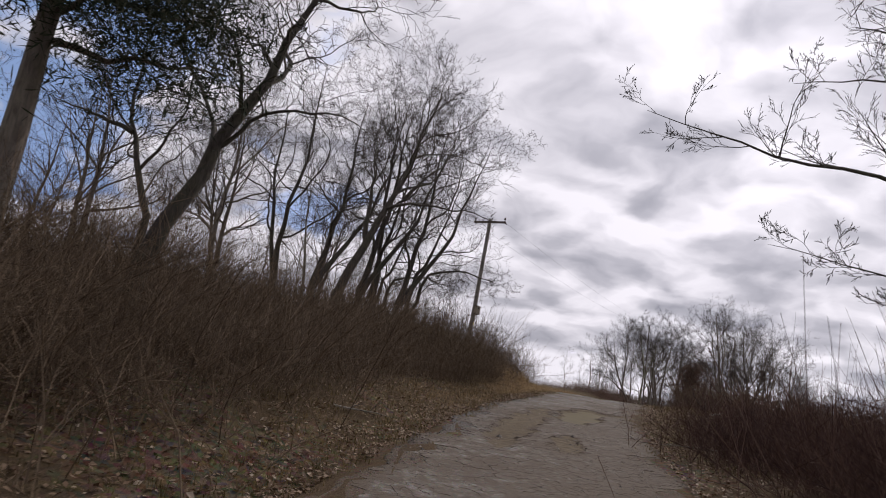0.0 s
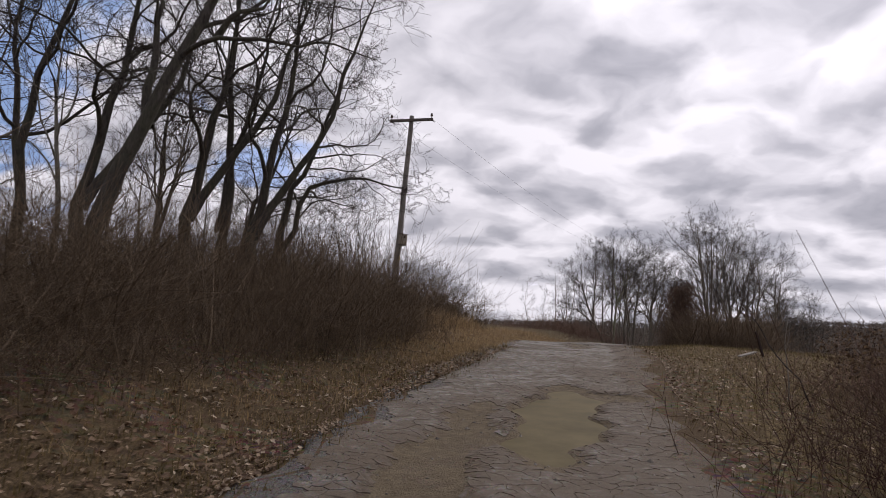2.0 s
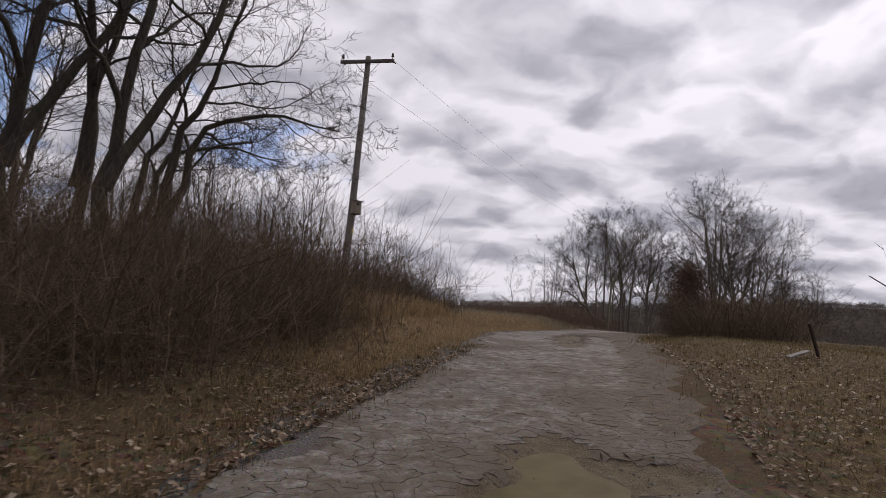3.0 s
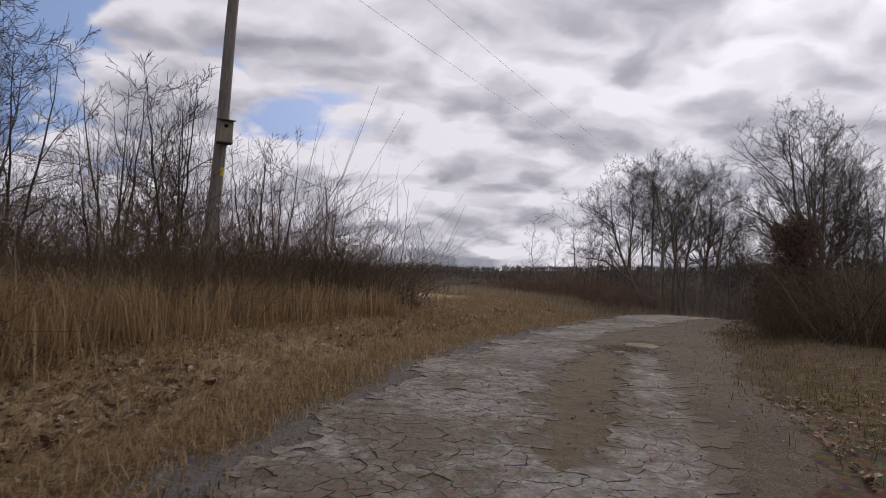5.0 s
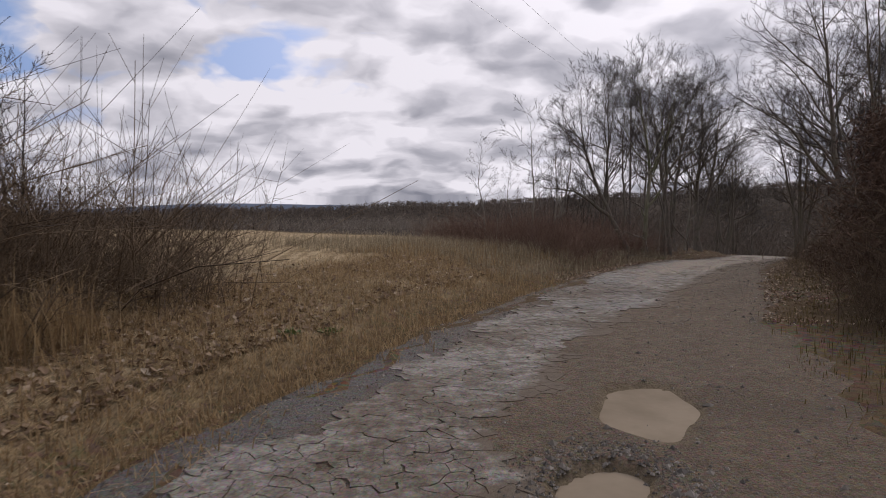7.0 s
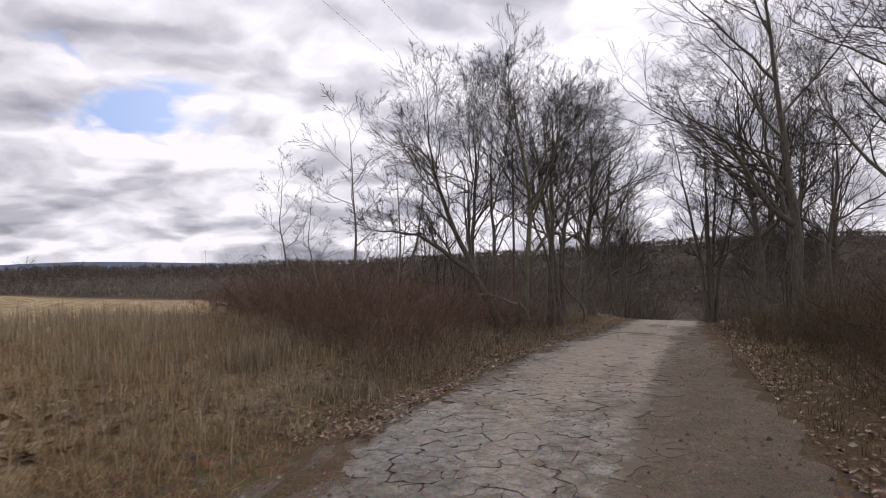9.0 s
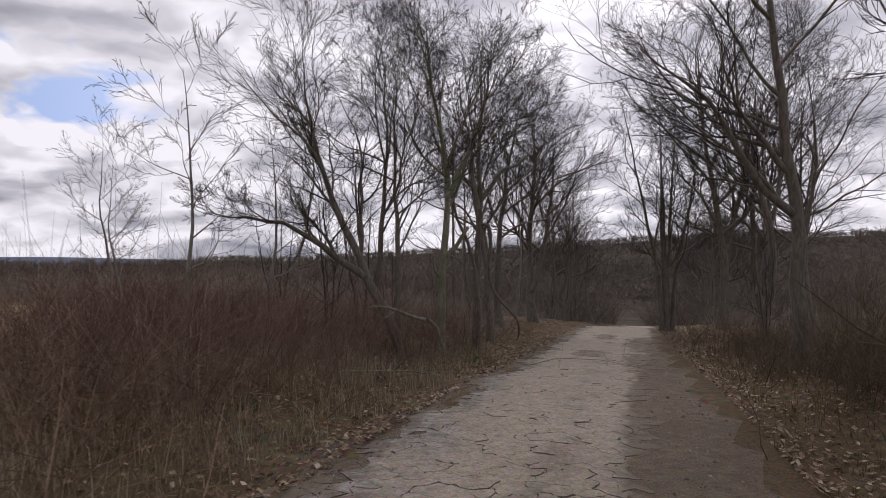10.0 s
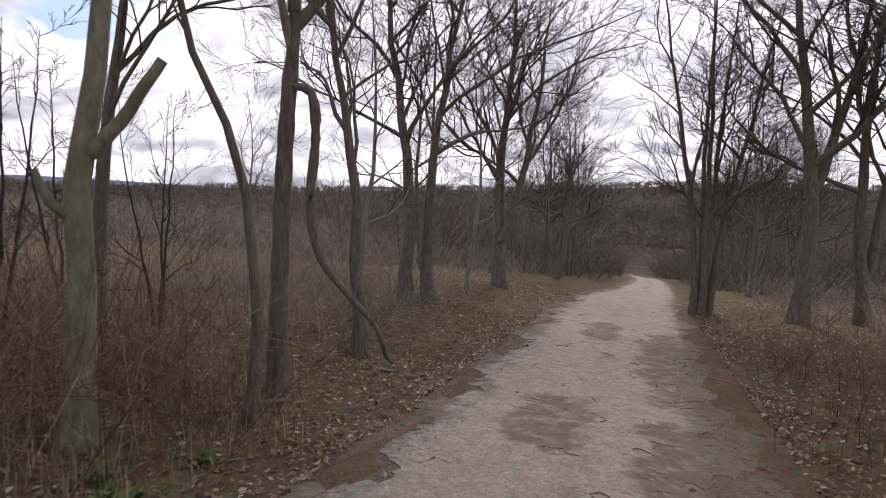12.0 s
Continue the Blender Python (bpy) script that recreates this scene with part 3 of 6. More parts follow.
def build_ground():
    def axis(lo, hi, step, reach):
        a = list(np.arange(lo, hi, step))
        g, v = step, hi
        up = []
        while v < reach:
            up.append(v)
            g *= 1.12
            v += g
        g, v = step, lo - step
        down = []
        while v > -reach:
            down.append(v)
            g *= 1.12
            v -= g
        return np.array(down[::-1] + a + up)

    xs, ys = axis(-12, 38, 0.36, 4200), axis(-10, 78, 0.36, 4200)
    X, Y = np.meshgrid(xs, ys)
    Z = land(X, Y)
    s, d, z = lane_coords(X, Y)
    under = ((d > left_edge(s) + 0.25) & (d < dirt_edge(s) - 0.25) & (s < 200)).reshape(X.shape)
    Z = np.where(under, Z - 0.07, Z)
    n, m = X.shape
    idx = np.arange(n * m).reshape(n, m)
    q = np.stack([idx[:-1, :-1], idx[:-1, 1:], idx[1:, 1:], idx[1:, :-1]], -1).reshape(-1, 4)
    ob = mesh_object("ground", np.stack([X, Y, Z], -1), q, None, M_GROUND, True)
    r = np.hypot(X - 15, Y - 40).ravel()
    ang = np.degrees(np.arctan2(X - 15, Y - 40)).ravel()
    wander = 1.2 * wavy(X.ravel(), Y.ravel(), 0.25, 31)
    stub = ramp01(Y.ravel() + wander, 39.5, 43) * (1 - ramp01(Y.ravel(), 66, 71)) * (1 - ramp01(X.ravel() + wander - 7.0 - 0.16 * (Y.ravel() - 43), -1.5, 1.0)) * ramp01(-d, 3.0, 5.0)
    stub = np.maximum(stub, 0.6 * ramp01(-d, 2.5, 3.6) * ramp01(s, 18, 26) * (1 - ramp01(s, 43, 50)))
    grassy = np.clip(ramp01(np.abs(d), 1.8, 2.6), 0, 1) * np.where(d > 0, ramp01(s, 7, 12) * (1 - 0.8 * ramp01(s, 30, 36)), 0.25 + 0.6 * ramp01(s, 14, 24) * (1 - 0.5 * ramp01(s, 36, 44)))
    woods = np.maximum(ramp01(r, 125, 160), ramp01(Y.ravel(), 68, 76) * ramp01(np.abs(d), 6, 10))
    woods = np.maximum(woods, ramp01(s, 80, 95) * ramp01(np.abs(d), 1.8, 3))
    # strength of the painted haze tint, growing with distance
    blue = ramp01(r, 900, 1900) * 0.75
    for name, val in (("stubble", stub), ("grassy", grassy), ("woods", woods), ("painted_haze", blue)):
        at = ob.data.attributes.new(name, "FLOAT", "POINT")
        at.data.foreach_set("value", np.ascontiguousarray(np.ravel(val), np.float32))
    return tagged(ob, "brown autumn ground with leaf litter, dry grass and stubble", "ground", kind="structure")


ground = build_ground()


# puddles and holes: along, across, half length, half width, depth, water
HOLES = [
    (17.0, 0.30, 2.6, 0.52, 0.075, 1), (18.7, 0.95, 0.42, 0.55, 0.045, 0), (13.2, -0.62, 4.4, 0.38, 0.034, 0), (10.7, 0.36, 1.15, 0.24, 0.045, 0),
    (30.6, 0.0, 3.9, 0.34, 0.03, 0), (34.1, 0.22, 0.36, 0.26, 0.09, 1), (35.6, 0.42, 0.75, 0.38, 0.06, 1), (56.5, 0.8, 2.4, 0.2, 0.011, 0), (58.4, -0.35, 0.8, 0.2, 0.011, 0), (62.0, 0.85, 2.6, 0.24, 0.011, 0), (64.5, -0.2, 1.3, 0.16, 0.011, 0),
]


def hole_depth(s, d):
    out = np.zeros(np.shape(s))
    for hs, hd, ls, ld, dep, _ in HOLES:
        wob = 0.18 * np.sin(s * 3.1 + hs) + 0.12 * np.sin(s * 7.3 + 2 * hs)
        rr = np.hypot((s - hs) / ls, (d - hd + wob * ld) / ld)
        out = np.maximum(out, dep * (1 - ramp01(rr, 0.75, 1.1)))
    return out


def hole_near(s, d):
    """1 at the rim of a hole, 0 a little way off."""
    out = np.zeros(np.shape(s))
    for hs, hd, ls, ld, dep, _ in HOLES:
        rr = np.hypot((s - hs) / (ls + 0.2), (d - hd) / (ld + 0.2)) + 0.16 * np.sin(5 * s + 3 * d) + 0.1 * np.sin(11 * d - 7 * s)
        out = np.maximum(out, (1 - ramp01(rr, 0.8, 1.25)) * min(1.0, dep / 0.012))
    return out


def dust_at(s, d):
    """Pale dust, thickest where the wheels run, from the wood onwards."""
    inner = ramp01(d - left_edge(s), 0.15, 0.5) * ramp01(right_edge(s) - d, -0.05, 0.3)
    return ramp01(s, 36, 51) * inner * (0.56 + 0.26 * np.exp(-(((np.abs(d) - 0.55) / 0.35) ** 2)))


def soil_at(s, d):
    """How far dirt has crept over the asphalt: from its edges, round holes, and on the first stretch."""
    rim = np.minimum(d - left_edge(s), right_edge(s) - d)
    out = np.maximum(1 - ramp01(rim, 0.0, 0.42), 0.85 * hole_near(s, d))
    return np.maximum(out, np.interp(s, [8, 16, 22, 28, 31], [0.8, 0.74, 0.62, 0.3, 0.08]) * (0.85 + 0.25 * ramp01(d, -0.6, 0.6)))


def grit_at(s, d):
    return ramp01(s, 6, 12) * (1 - ramp01(s, 36, 42)) * (1 - ramp01(d - left_edge(s), 0.3, 0.75))


def dirt_level(s, d, x, y):
    """Height of the packed dirt: a little uneven, worn down in the wheel tracks."""
    return np.interp(s, ALONG, CENTRE[:, 2]) + 0.008 * wavy(x, y, 3.0, 11) - 0.012 * np.exp(-(((np.abs(d + 0.05) - 0.75) / 0.22) ** 2)) - 0.008


def build_road():
    s = np.concatenate([np.arange(-14, 14, 0.16), np.arange(14, 20, 0.08), np.arange(20, 32.5, 0.14), np.arange(32.5, 37.5, 0.06), np.arange(37.5, 84, 0.16), np.arange(84, 190, 1.0)])
    d = np.linspace(-2.85, 2.55, 82)
    S, Dd = np.meshgrid(s, d, indexing="ij")
    X, Y = place(S, Dd)
    Z = dirt_level(S, Dd, X, Y) - hole_depth(S, Dd) - 0.2 * ramp01(left_edge(S) - Dd, 0.1, 0.32) - 0.2 * ramp01(Dd - dirt_edge(S), 0.0, 0.25)
    n, m = X.shape
    idx = np.arange(n * m).reshape(n, m)
    q = np.stack([idx[:-1, :-1], idx[:-1, 1:], idx[1:, 1:], idx[1:, :-1]], -1).reshape(-1, 4)
    ob = mesh_object("road", np.stack([X, Y, Z], -1), q[:, ::-1], None, M_DIRT, True)
    for name, val in (("dust", dust_at(S, Dd)), ("grit", grit_at(S, Dd)), ("mud", np.clip(hole_depth(S, Dd) / 0.02, 0, 1))):
        at = ob.data.attributes.new(name, "FLOAT", "POINT")
        at.data.foreach_set("value", np.ascontiguousarray(np.ravel(val), np.float32))
    return tagged(ob, "narrow country lane of cracked asphalt and packed dirt", "road", kind="structure")


road = build_road()


# ---------------------------------------------------------------- trees
UP = Vector((0, 0, 1))


def any_dir(rng):
    return Vector((rng.gauss(0, 1), rng.gauss(0, 1), rng.gauss(0, 1))).normalized()


def grow(rng, out, p, way, length, radius, level, spec):
    """One stem or branch as a wandering tapered line, then its own branches."""
    k = spec.get("joints", (10, 8, 5, 3, 2))[level]
    wob = spec.get("wobble", 0.16) * (0.6, 1.0, 1.2, 1.2, 1.0)[level]
    lift = spec.get("lift", 0.10) * (0.3, 1.0, 1.0, 0.8, 0.4)[level]
    pts, dirs = [p.copy()], [way.copy()]
    step = length / (k - 1)
    curl = any_dir(rng) * spec.get("curl", 0.16) * (0.3, 0.7, 0.6, 0.4, 0.0)[level]
    for _ in range(k - 1):
        way = (way + any_dir(rng) * wob + curl + UP * lift * (1 - abs(way.z))).normalized()
        p = p + way * step
        pts.append(p)
        dirs.append(way)
    if spec.get("clear") and any(q.x < -0.4 and q.z < spec["clear"] for q in pts):
        return
    end = (0.35, 0.13, 0.25, 0.5, 0.6)[level]
    rad = [radius * (1 - (1 - end) * (i / (k - 1)) ** 0.9) for i in range(k)]
    if level == 0:
        rad[0] *= 1.45
        rad[1] *= 1.06
    out.setdefault(level, []).append(([tuple(q) for q in pts], rad))
    if level >= spec.get("depth", 4):
        return
    branch_off(rng, out, pts, dirs, rad, length, level, spec)


def branch_off(rng, out, pts, dirs, rad, length, level, spec, low=None):
    k = len(pts)
    n = spec["count"][level]
    if level == 0:
        n = max(2, round(n * min(1.15, length / 6.5)))
    low = spec.get("low", 0.35) if low is None else low
    if low >= 1:
        return
    first = low if level == 0 else 0.2
    for j in range(n):
        t = first + (1 - first) * (j + rng.random() * 0.9) / n
        x = min(t, 0.999) * (k - 1)
        i = int(x)
        q = pts[i].lerp(pts[i + 1], x - i)
        axis = dirs[i + 1]
        side = any_dir(rng)
        side = (side - axis * side.dot(axis)).normalized()
        if level == 0:
            side = (side + Vector(spec.get("pull", (0, 0, 0)))).normalized()
        ang = radians(rng.uniform(*spec.get("angles", ((28, 62), (26, 56), (18, 42), (14, 36)))[level]))
        w = (axis * math.cos(ang) + side * math.sin(ang)).normalized()
        ratio = spec["ratio"][level] * rng.uniform(0.65, 1.2) * (1.0 - 0.45 * (t - first) / (1 - first))
        r = max(min(rad[i] * rng.uniform(*spec.get("thick", (0.42, 0.7))), rad[i] * 0.8), spec.get("least", 0.0055))
        if level >= 2:
            r = max(rad[i] * 0.55, spec.get("least", 0.0055))
        grow(rng, out, q, w, length * ratio, r, level + 1, spec)


SPEC = dict(count=(11, 7, 6, 4), ratio=(0.55, 0.5, 0.5, 0.55), depth=4, low=0.3, wobble=0.2, lift=0.12, angle=(28, 68), least=0.0052)
SIDES = (10, 6, 3, 3, 3)


def tree_meshes(name, out, bark, twig=None):
    """Each main stem, the limbs and the crown of branches and twigs, as parts under an Empty."""
    root = new(name)
    for k, (pts, rad) in enumerate(out.get(0, ())):
        v, q = tubes([pts], [rad], SIDES[0])
        mesh_object("trunk" if k == 0 else "stem", v, q, None, bark, True, root)
    for pname, levels, mat in (("branchwork", (1,), bark), ("crown", (2, 3, 4), twig or M_TWIG)):
        pieces = []
        for lv in levels:
            groups = {}
            for pts, rad in out.get(lv, ()):
                groups.setdefault(len(pts), []).append((pts, rad))
            for rows in groups.values():
                pieces.append(tubes([r[0] for r in rows], [r[1] for r in rows], SIDES[lv]))
        if pieces:
            v, q = join_arrays(pieces)
            tagged(mesh_object(pname, v, q, None, mat, True, root), kind="stuff")
    return root


def stem_tree(name, seed, stems, spec, bark, label, category="tree", group=""):
    """A tree whose main stems follow the given lines (relative to its base); limbs grow by themselves."""
    rng = random.Random(seed)
    out = {}
    sp = dict(SPEC, **spec)
    for line, r0, r1, low in stems:
        ctrl = np.array(line, float)
        fine = smooth_line(ctrl, 0.3)
        kink = sp.get("kink", 0.03) * min(1.0, np.linalg.norm(ctrl[-1] - ctrl[0]) / 4) ** 1.5
        k = 12
        at = np.linspace(0, len(fine) - 1, k)
        pts = [Vector([np.interp(a, range(len(fine)), fine[:, c]) for c in range(3)]) + any_dir(rng) * kink for a in at]
        dirs = [(pts[min(i + 1, k - 1)] - pts[max(i - 1, 0)]).normalized() for i in range(k)]
        r1 = r1 * (0.35 if low < 1 else 1.0)
        rad = [r0 + (r1 - r0) * (i / (k - 1)) ** 0.85 for i in range(k)]
        if line[0][2] <= 0:
            rad[0] *= 1.4
        out.setdefault(0, []).append(([tuple(p) for p in pts], rad))
        length = sum((pts[i + 1] - pts[i]).length for i in range(k - 1))
        branch_off(rng, out, pts, dirs, rad, length, 0, sp, low)
    root = tree_meshes(name, out, bark)
    return tagged(root, label, category, group)


def stand(ob, x, y, turn=0.0, size=1.0, sink=0.15):
    ob.matrix_basis = Matrix.LocRotScale((x, y, float(land(np.array([x]), np.array([y]))[0]) - sink), Euler((0, 0, radians(turn))), (size,) * 3)
    return ob


def stand_copy(ob, x, y, turn, size):
    made = copy_thing(ob, Matrix.Identity(4))
    return stand(made, x, y, turn, size)


# the pair of lines that every ordinary upright tree grows from
def plain_tree(seed, height, r, bark, label, lean=(0, 0), fork=0.0, spec=None, group="", name="tree"):
    lx, ly = lean
    bend = random.Random(seed * 7)
    a, b, c, d = (bend.uniform(-0.045, 0.045) * height for _ in range(4))
    stems = [([(0, 0, 0), (lx * 0.25 + a, ly * 0.25 + b, height * 0.33), (lx * 0.6 + c, ly * 0.6 + d, height * 0.66), (lx, ly, height)], r, r * 0.22, 0.3)]
    if fork:
        stems.append(([(lx * 0.1, ly * 0.1, height * 0.16), (fork * 0.45, 0.12, height * 0.4), (fork * 0.8, 0.3, height * 0.65), (fork, 0.5, height * 0.93)], r * 0.7, r * 0.18, 0.2))
    return stem_tree(name, seed, stems, spec or {}, bark, label, "tree", group)


ROADSIDE = "bare trees along the lane"
BANK = "bare trees on the bank"
FINE = dict(count=(12, 9, 7, 3), ratio=(0.54, 0.54, 0.55, 0.65), wobble=0.27, curl=0.05, lift=0.13, kink=0.05, least=0.0038, joints=(12, 10, 7, 4, 2), angles=((24, 52), (26, 54), (22, 50), (16, 40)))
CROOKED = dict(count=(9, 8, 7, 3), ratio=(0.55, 0.5, 0.5, 0.6), wobble=0.42, curl=0.07, lift=0.09, kink=0.08, least=0.004, thick=(0.36, 0.6), joints=(12, 12, 8, 4, 2),
               angles=((32, 68), (32, 66), (28, 60), (24, 55)))

# ---- trees round the wooded end of the lane
t_lean = stem_tree("leaning_tree", 11, [
    ([(0.75, 0, 0), (0.35, 0, 0.9), (-0.1, 0.1, 1.8), (-0.55, 0.2, 2.9), (-1.0, 0.4, 4.2), (-1.2, 0.3, 5.8)], 0.13, 0.03, 0.3),
    ([(0.05, 0.1, 1.5), (-0.75, 0, 2.1), (-1.5, -0.2, 2.6), (-2.9, -0.2, 2.8)], 0.09, 0.03, 0.15)],
    dict(FINE, count=(13, 10, 7, 3), pull=(-0.45, 0, 0.25)), M_BARK, "bare tree with a trunk leaning over the brush", group=ROADSIDE)
stand(t_lean, 15.1, 51.2, 0, 0.88)
t_moss = stem_tree("mossy_tree", 12, [
    ([(0, 0, 0), (0.03, 0, 1.7), (0.12, 0.05, 3.4), (-0.1, 0.1, 5.0), (-0.3, 0.1, 6.6)], 0.105, 0.035, 0.4),
    ([(0.04, 0, 2.0), (0.25, -0.08, 2.2), (0.52, -0.12, 2.62)], 0.055, 0.034, 1.0),
    ([(0.0, 0, 1.62), (-0.13, -0.06, 1.72), (-0.2, -0.1, 1.92)], 0.045, 0.02, 1.0),
    ([(0.1, 0, 3.2), (0.8, 0.1, 4.5), (1.2, 0.1, 6.4)], 0.065, 0.03, 0.2)],
    FINE, M_BARK_MOSS, "bare forked tree with green moss and a broken limb", group=ROADSIDE)
stand(t_moss, 16.75, 52.25)
t_slim2 = plain_tree(19, 7.2, 0.1, M_BARK, "slender dark bare tree among brush", (0.2, 0.2), 0, FINE, ROADSIDE)
stand(t_slim2, 16.1, 55.6)
t_bow = stem_tree("bowed_sapling", 33, [([(0.12, 0, 0), (0.1, 0, 1.6), (-0.05, 0, 2.4), (-0.4, 0, 3.2), (-0.45, 0, 4.1), (-0.2, 0, 5.4)], 0.062, 0.02, 0.55), ([(-0.45, 0, 4.1), (-0.8, 0.05, 4.7), (-0.95, 0.1, 5.6)], 0.03, 0.012, 0.3)],
    dict(count=(7, 5, 4, 3), ratio=(0.3, 0.5, 0.5, 0.5)), M_BARK, "slender bare sapling with a bowed stem", group=ROADSIDE)
stand(t_bow, 17.7, 53.1)
t_twin = stem_tree("tree", 13, [
    ([(0, 0, 0), (0.0, 0, 2.5), (-0.3, 0.1, 4.6), (-0.9, 0.2, 8.3)], 0.15, 0.035, 0.35),
    ([(0.45, 0.1, 0), (0.5, 0.1, 2.4), (0.7, 0.15, 4.4), (1.4, 0.3, 8.2)], 0.14, 0.035, 0.35)],
    FINE, M_BARK, "tall bare tree with two dark stems", group=ROADSIDE)
stand(t_twin, 20.6, 60.0)
t_fork = plain_tree(14, 9.0, 0.2, M_BARK, "tall bare tree forking high above the lane", (0.1, 0.1), 1.3, FINE, ROADSIDE)
stand(t_fork, 24.3, 64.4)
t_slim = plain_tree(15, 4.6, 0.05, M_BARK_PALE, "slender pale bare young tree", (0.1, 0.1), 0, dict(count=(12, 6, 4, 2), ratio=(0.36, 0.55, 0.62, 0.62), least=0.004), ROADSIDE)
stand(t_slim, 12.05, 51.0)
t_multi = stem_tree("many_stemmed_tree", 16, [
    ([(0.1 * c, 0.1 * k, 0), (0.25 * c, 0.2 * k, 2.5), (0.6 * c, 0.3 * k, 5.0), (1.1 * c, 0.4 * k, 8.6)], 0.1, 0.025, 0.25)
    for c, k in ((-1.6, 0.3), (-0.5, -0.8), (0.6, 0.5), (1.7, -0.2), (0.1, 1.2))], dict(count=(8, 7, 6, 4), ratio=(0.36, 0.5, 0.5, 0.5)),
    M_BARK, "clump of dark upright stems rising from one root", group=ROADSIDE)
stand(t_multi, 28.0, 60.6)
t_big = stem_tree("tree", 17, [
    ([(0, 0, 0), (0.05, 0, 2.6), (-0.2, 0.1, 4.5), (-0.6, 0.2, 7.0), (-0.8, 0.2, 9.6)], 0.19, 0.045, 0.3),
    ([(0, 0, 2.7), (0.7, 0.1, 4.2), (1.3, 0.2, 6.4), (1.7, 0.2, 9.0)], 0.12, 0.035, 0.2)],
    dict(FINE, count=(10, 8, 6, 3), pull=(-0.3, 0, 0)), M_BARK, "large bare tree forking low beside the lane", group=ROADSIDE)
stand(t_big, 28.5, 58.2)
t_mid = plain_tree(20, 8.6, 0.115, M_BARK, "bare tree with a slightly leaning dark trunk", (-0.5, 0.2), 1.2, FINE, ROADSIDE)
stand(t_mid, 25.1, 52.9)
t_near = stem_tree("tree", 18, [
    ([(0.15, 0, 0), (0.1, 0, 2.4), (-0.15, 0.1, 4.8), (-0.6, 0.1, 8.5)], 0.15, 0.045, 0.3),
    ([(0.05, 0, 2.6), (-0.7, 0.1, 3.3), (-1.4, 0.2, 4.4), (-2.6, 0.3, 5.2)], 0.08, 0.03, 0.15)],
    dict(FINE, count=(10, 8, 6, 3)), M_BARK, "large bare tree with a limb reaching over the lane", group=ROADSIDE)
stand(t_near, 21.6, 48.5)

# ---- broken snag with a hanging limb
def build_snag():
    root = tagged(new("dead_snag"), "dead broken tree trunk with a hanging crooked limb", "dead tree", ROADSIDE)
    def tube(name, pts, r, mat, label=""):
        fine = smooth_line(np.array(pts, float), 0.12)
        rr = np.interp(np.linspace(0, 1, len(fine)), np.linspace(0, 1, len(r)), r)
        rr = rr * (1 + 0.08 * np.sin(np.arange(len(fine)) * 1.9))
        v, q = tubes([fine], [rr], 9)
        n = len(v)
        tip = np.array([fine[-1] + (fine[-1] - fine[-2]) * 0.5])
        t = [(n - 9 + k, n - 9 + (k + 1) % 9, n) for k in range(9)]
        ob = mesh_object(name, np.vstack([v, tip]), q, t, mat, True, root)
        if label:
            tagged(ob, label)
    tube("trunk", [(0, 0, 0), (0.02, 0, 1.5), (0.06, 0, 2.6), (0.12, 0, 3.5), (0.1, 0, 4.0)], [0.115, 0.085, 0.078, 0.07, 0.035], M_BARK)
    tube("broken_stub", [(0.1, 0, 3.3), (0.0, -0.02, 3.7), (-0.05, -0.02, 4.15)], [0.05, 0.035, 0.012], M_BARK_PALE, "splintered pale stub")
    tube("limb", [(0.1, 0, 3.45), (0.35, 0.05, 3.75), (0.7, 0.1, 4.2), (1.1, 0.2, 4.35), (1.5, 0.2, 4.7)], [0.06, 0.05, 0.04, 0.03, 0.015], M_BARK)
    tube("upper_stem", [(0.12, 0, 3.6), (0.1, 0.05, 4.4), (0.2, 0.1, 5.6), (0.15, 0.1, 6.6)], [0.06, 0.045, 0.03, 0.008], M_BARK)
    tube("hanging_limb", [(0.1, -0.05, 2.95), (0.27, -0.1, 2.9), (0.31, -0.12, 2.5), (0.27, -0.12, 1.9), (0.36, -0.15, 1.45), (0.62, -0.2, 1.1), (0.88, -0.25, 0.8), (1.0, -0.1, 0.5), (1.15, 0.3, 0.3), (1.3, 0.8, 0.16)], [0.03, 0.05, 0.046, 0.042, 0.038, 0.032, 0.024, 0.02, 0.015, 0.008], M_BARK)
    return stand(root, 18.0, 53.75)


build_snag()

# ---- trees of the bank by the pole
b1 = stem_tree("tree", 121, [
    ([(0, 0, 0), (0.45, 0, 1.5), (1.05, 0, 3.0), (1.6, 0.2, 4.6), (2.4, 0.4, 7.8)], 0.17, 0.05, 0.5),
    ([(0.95, 0, 2.8), (0.9, 0.4, 4.3), (0.7, 0.6, 6.4)], 0.09, 0.03, 0.3),
    ([(1.9, 0.2, 4.4), (2.2, 0.1, 4.8), (2.6, 0.3, 5.0), (2.9, 0.2, 5.6)], 0.065, 0.02, 0.1)],
    dict(CROOKED, count=(11, 8, 7, 3), pull=(0.3, 0, 0.3)), M_BARK_DARK, "large bare tree leaning over the brushy bank", group=BANK)
stand(b1, -3.9, 18.9, 0, 1.12)
b2 = stem_tree("tree", 22, [
    ([(0, 0, 0), (0.15, 0, 1.6), (0.5, 0, 3.4), (0.8, 0.2, 7.8)], 0.14, 0.03, 0.35),
    ([(0.15, 0, 1.4), (0.7, 0.1, 2.6), (1.5, 0.2, 4.0), (2.4, 0.2, 7.2)], 0.1, 0.025, 0.3)],
    CROOKED, M_BARK_DARK, "bare tree with dark twisting limbs", group=BANK)
stand(b2, -3.4, 22.7, 0, 1.2)
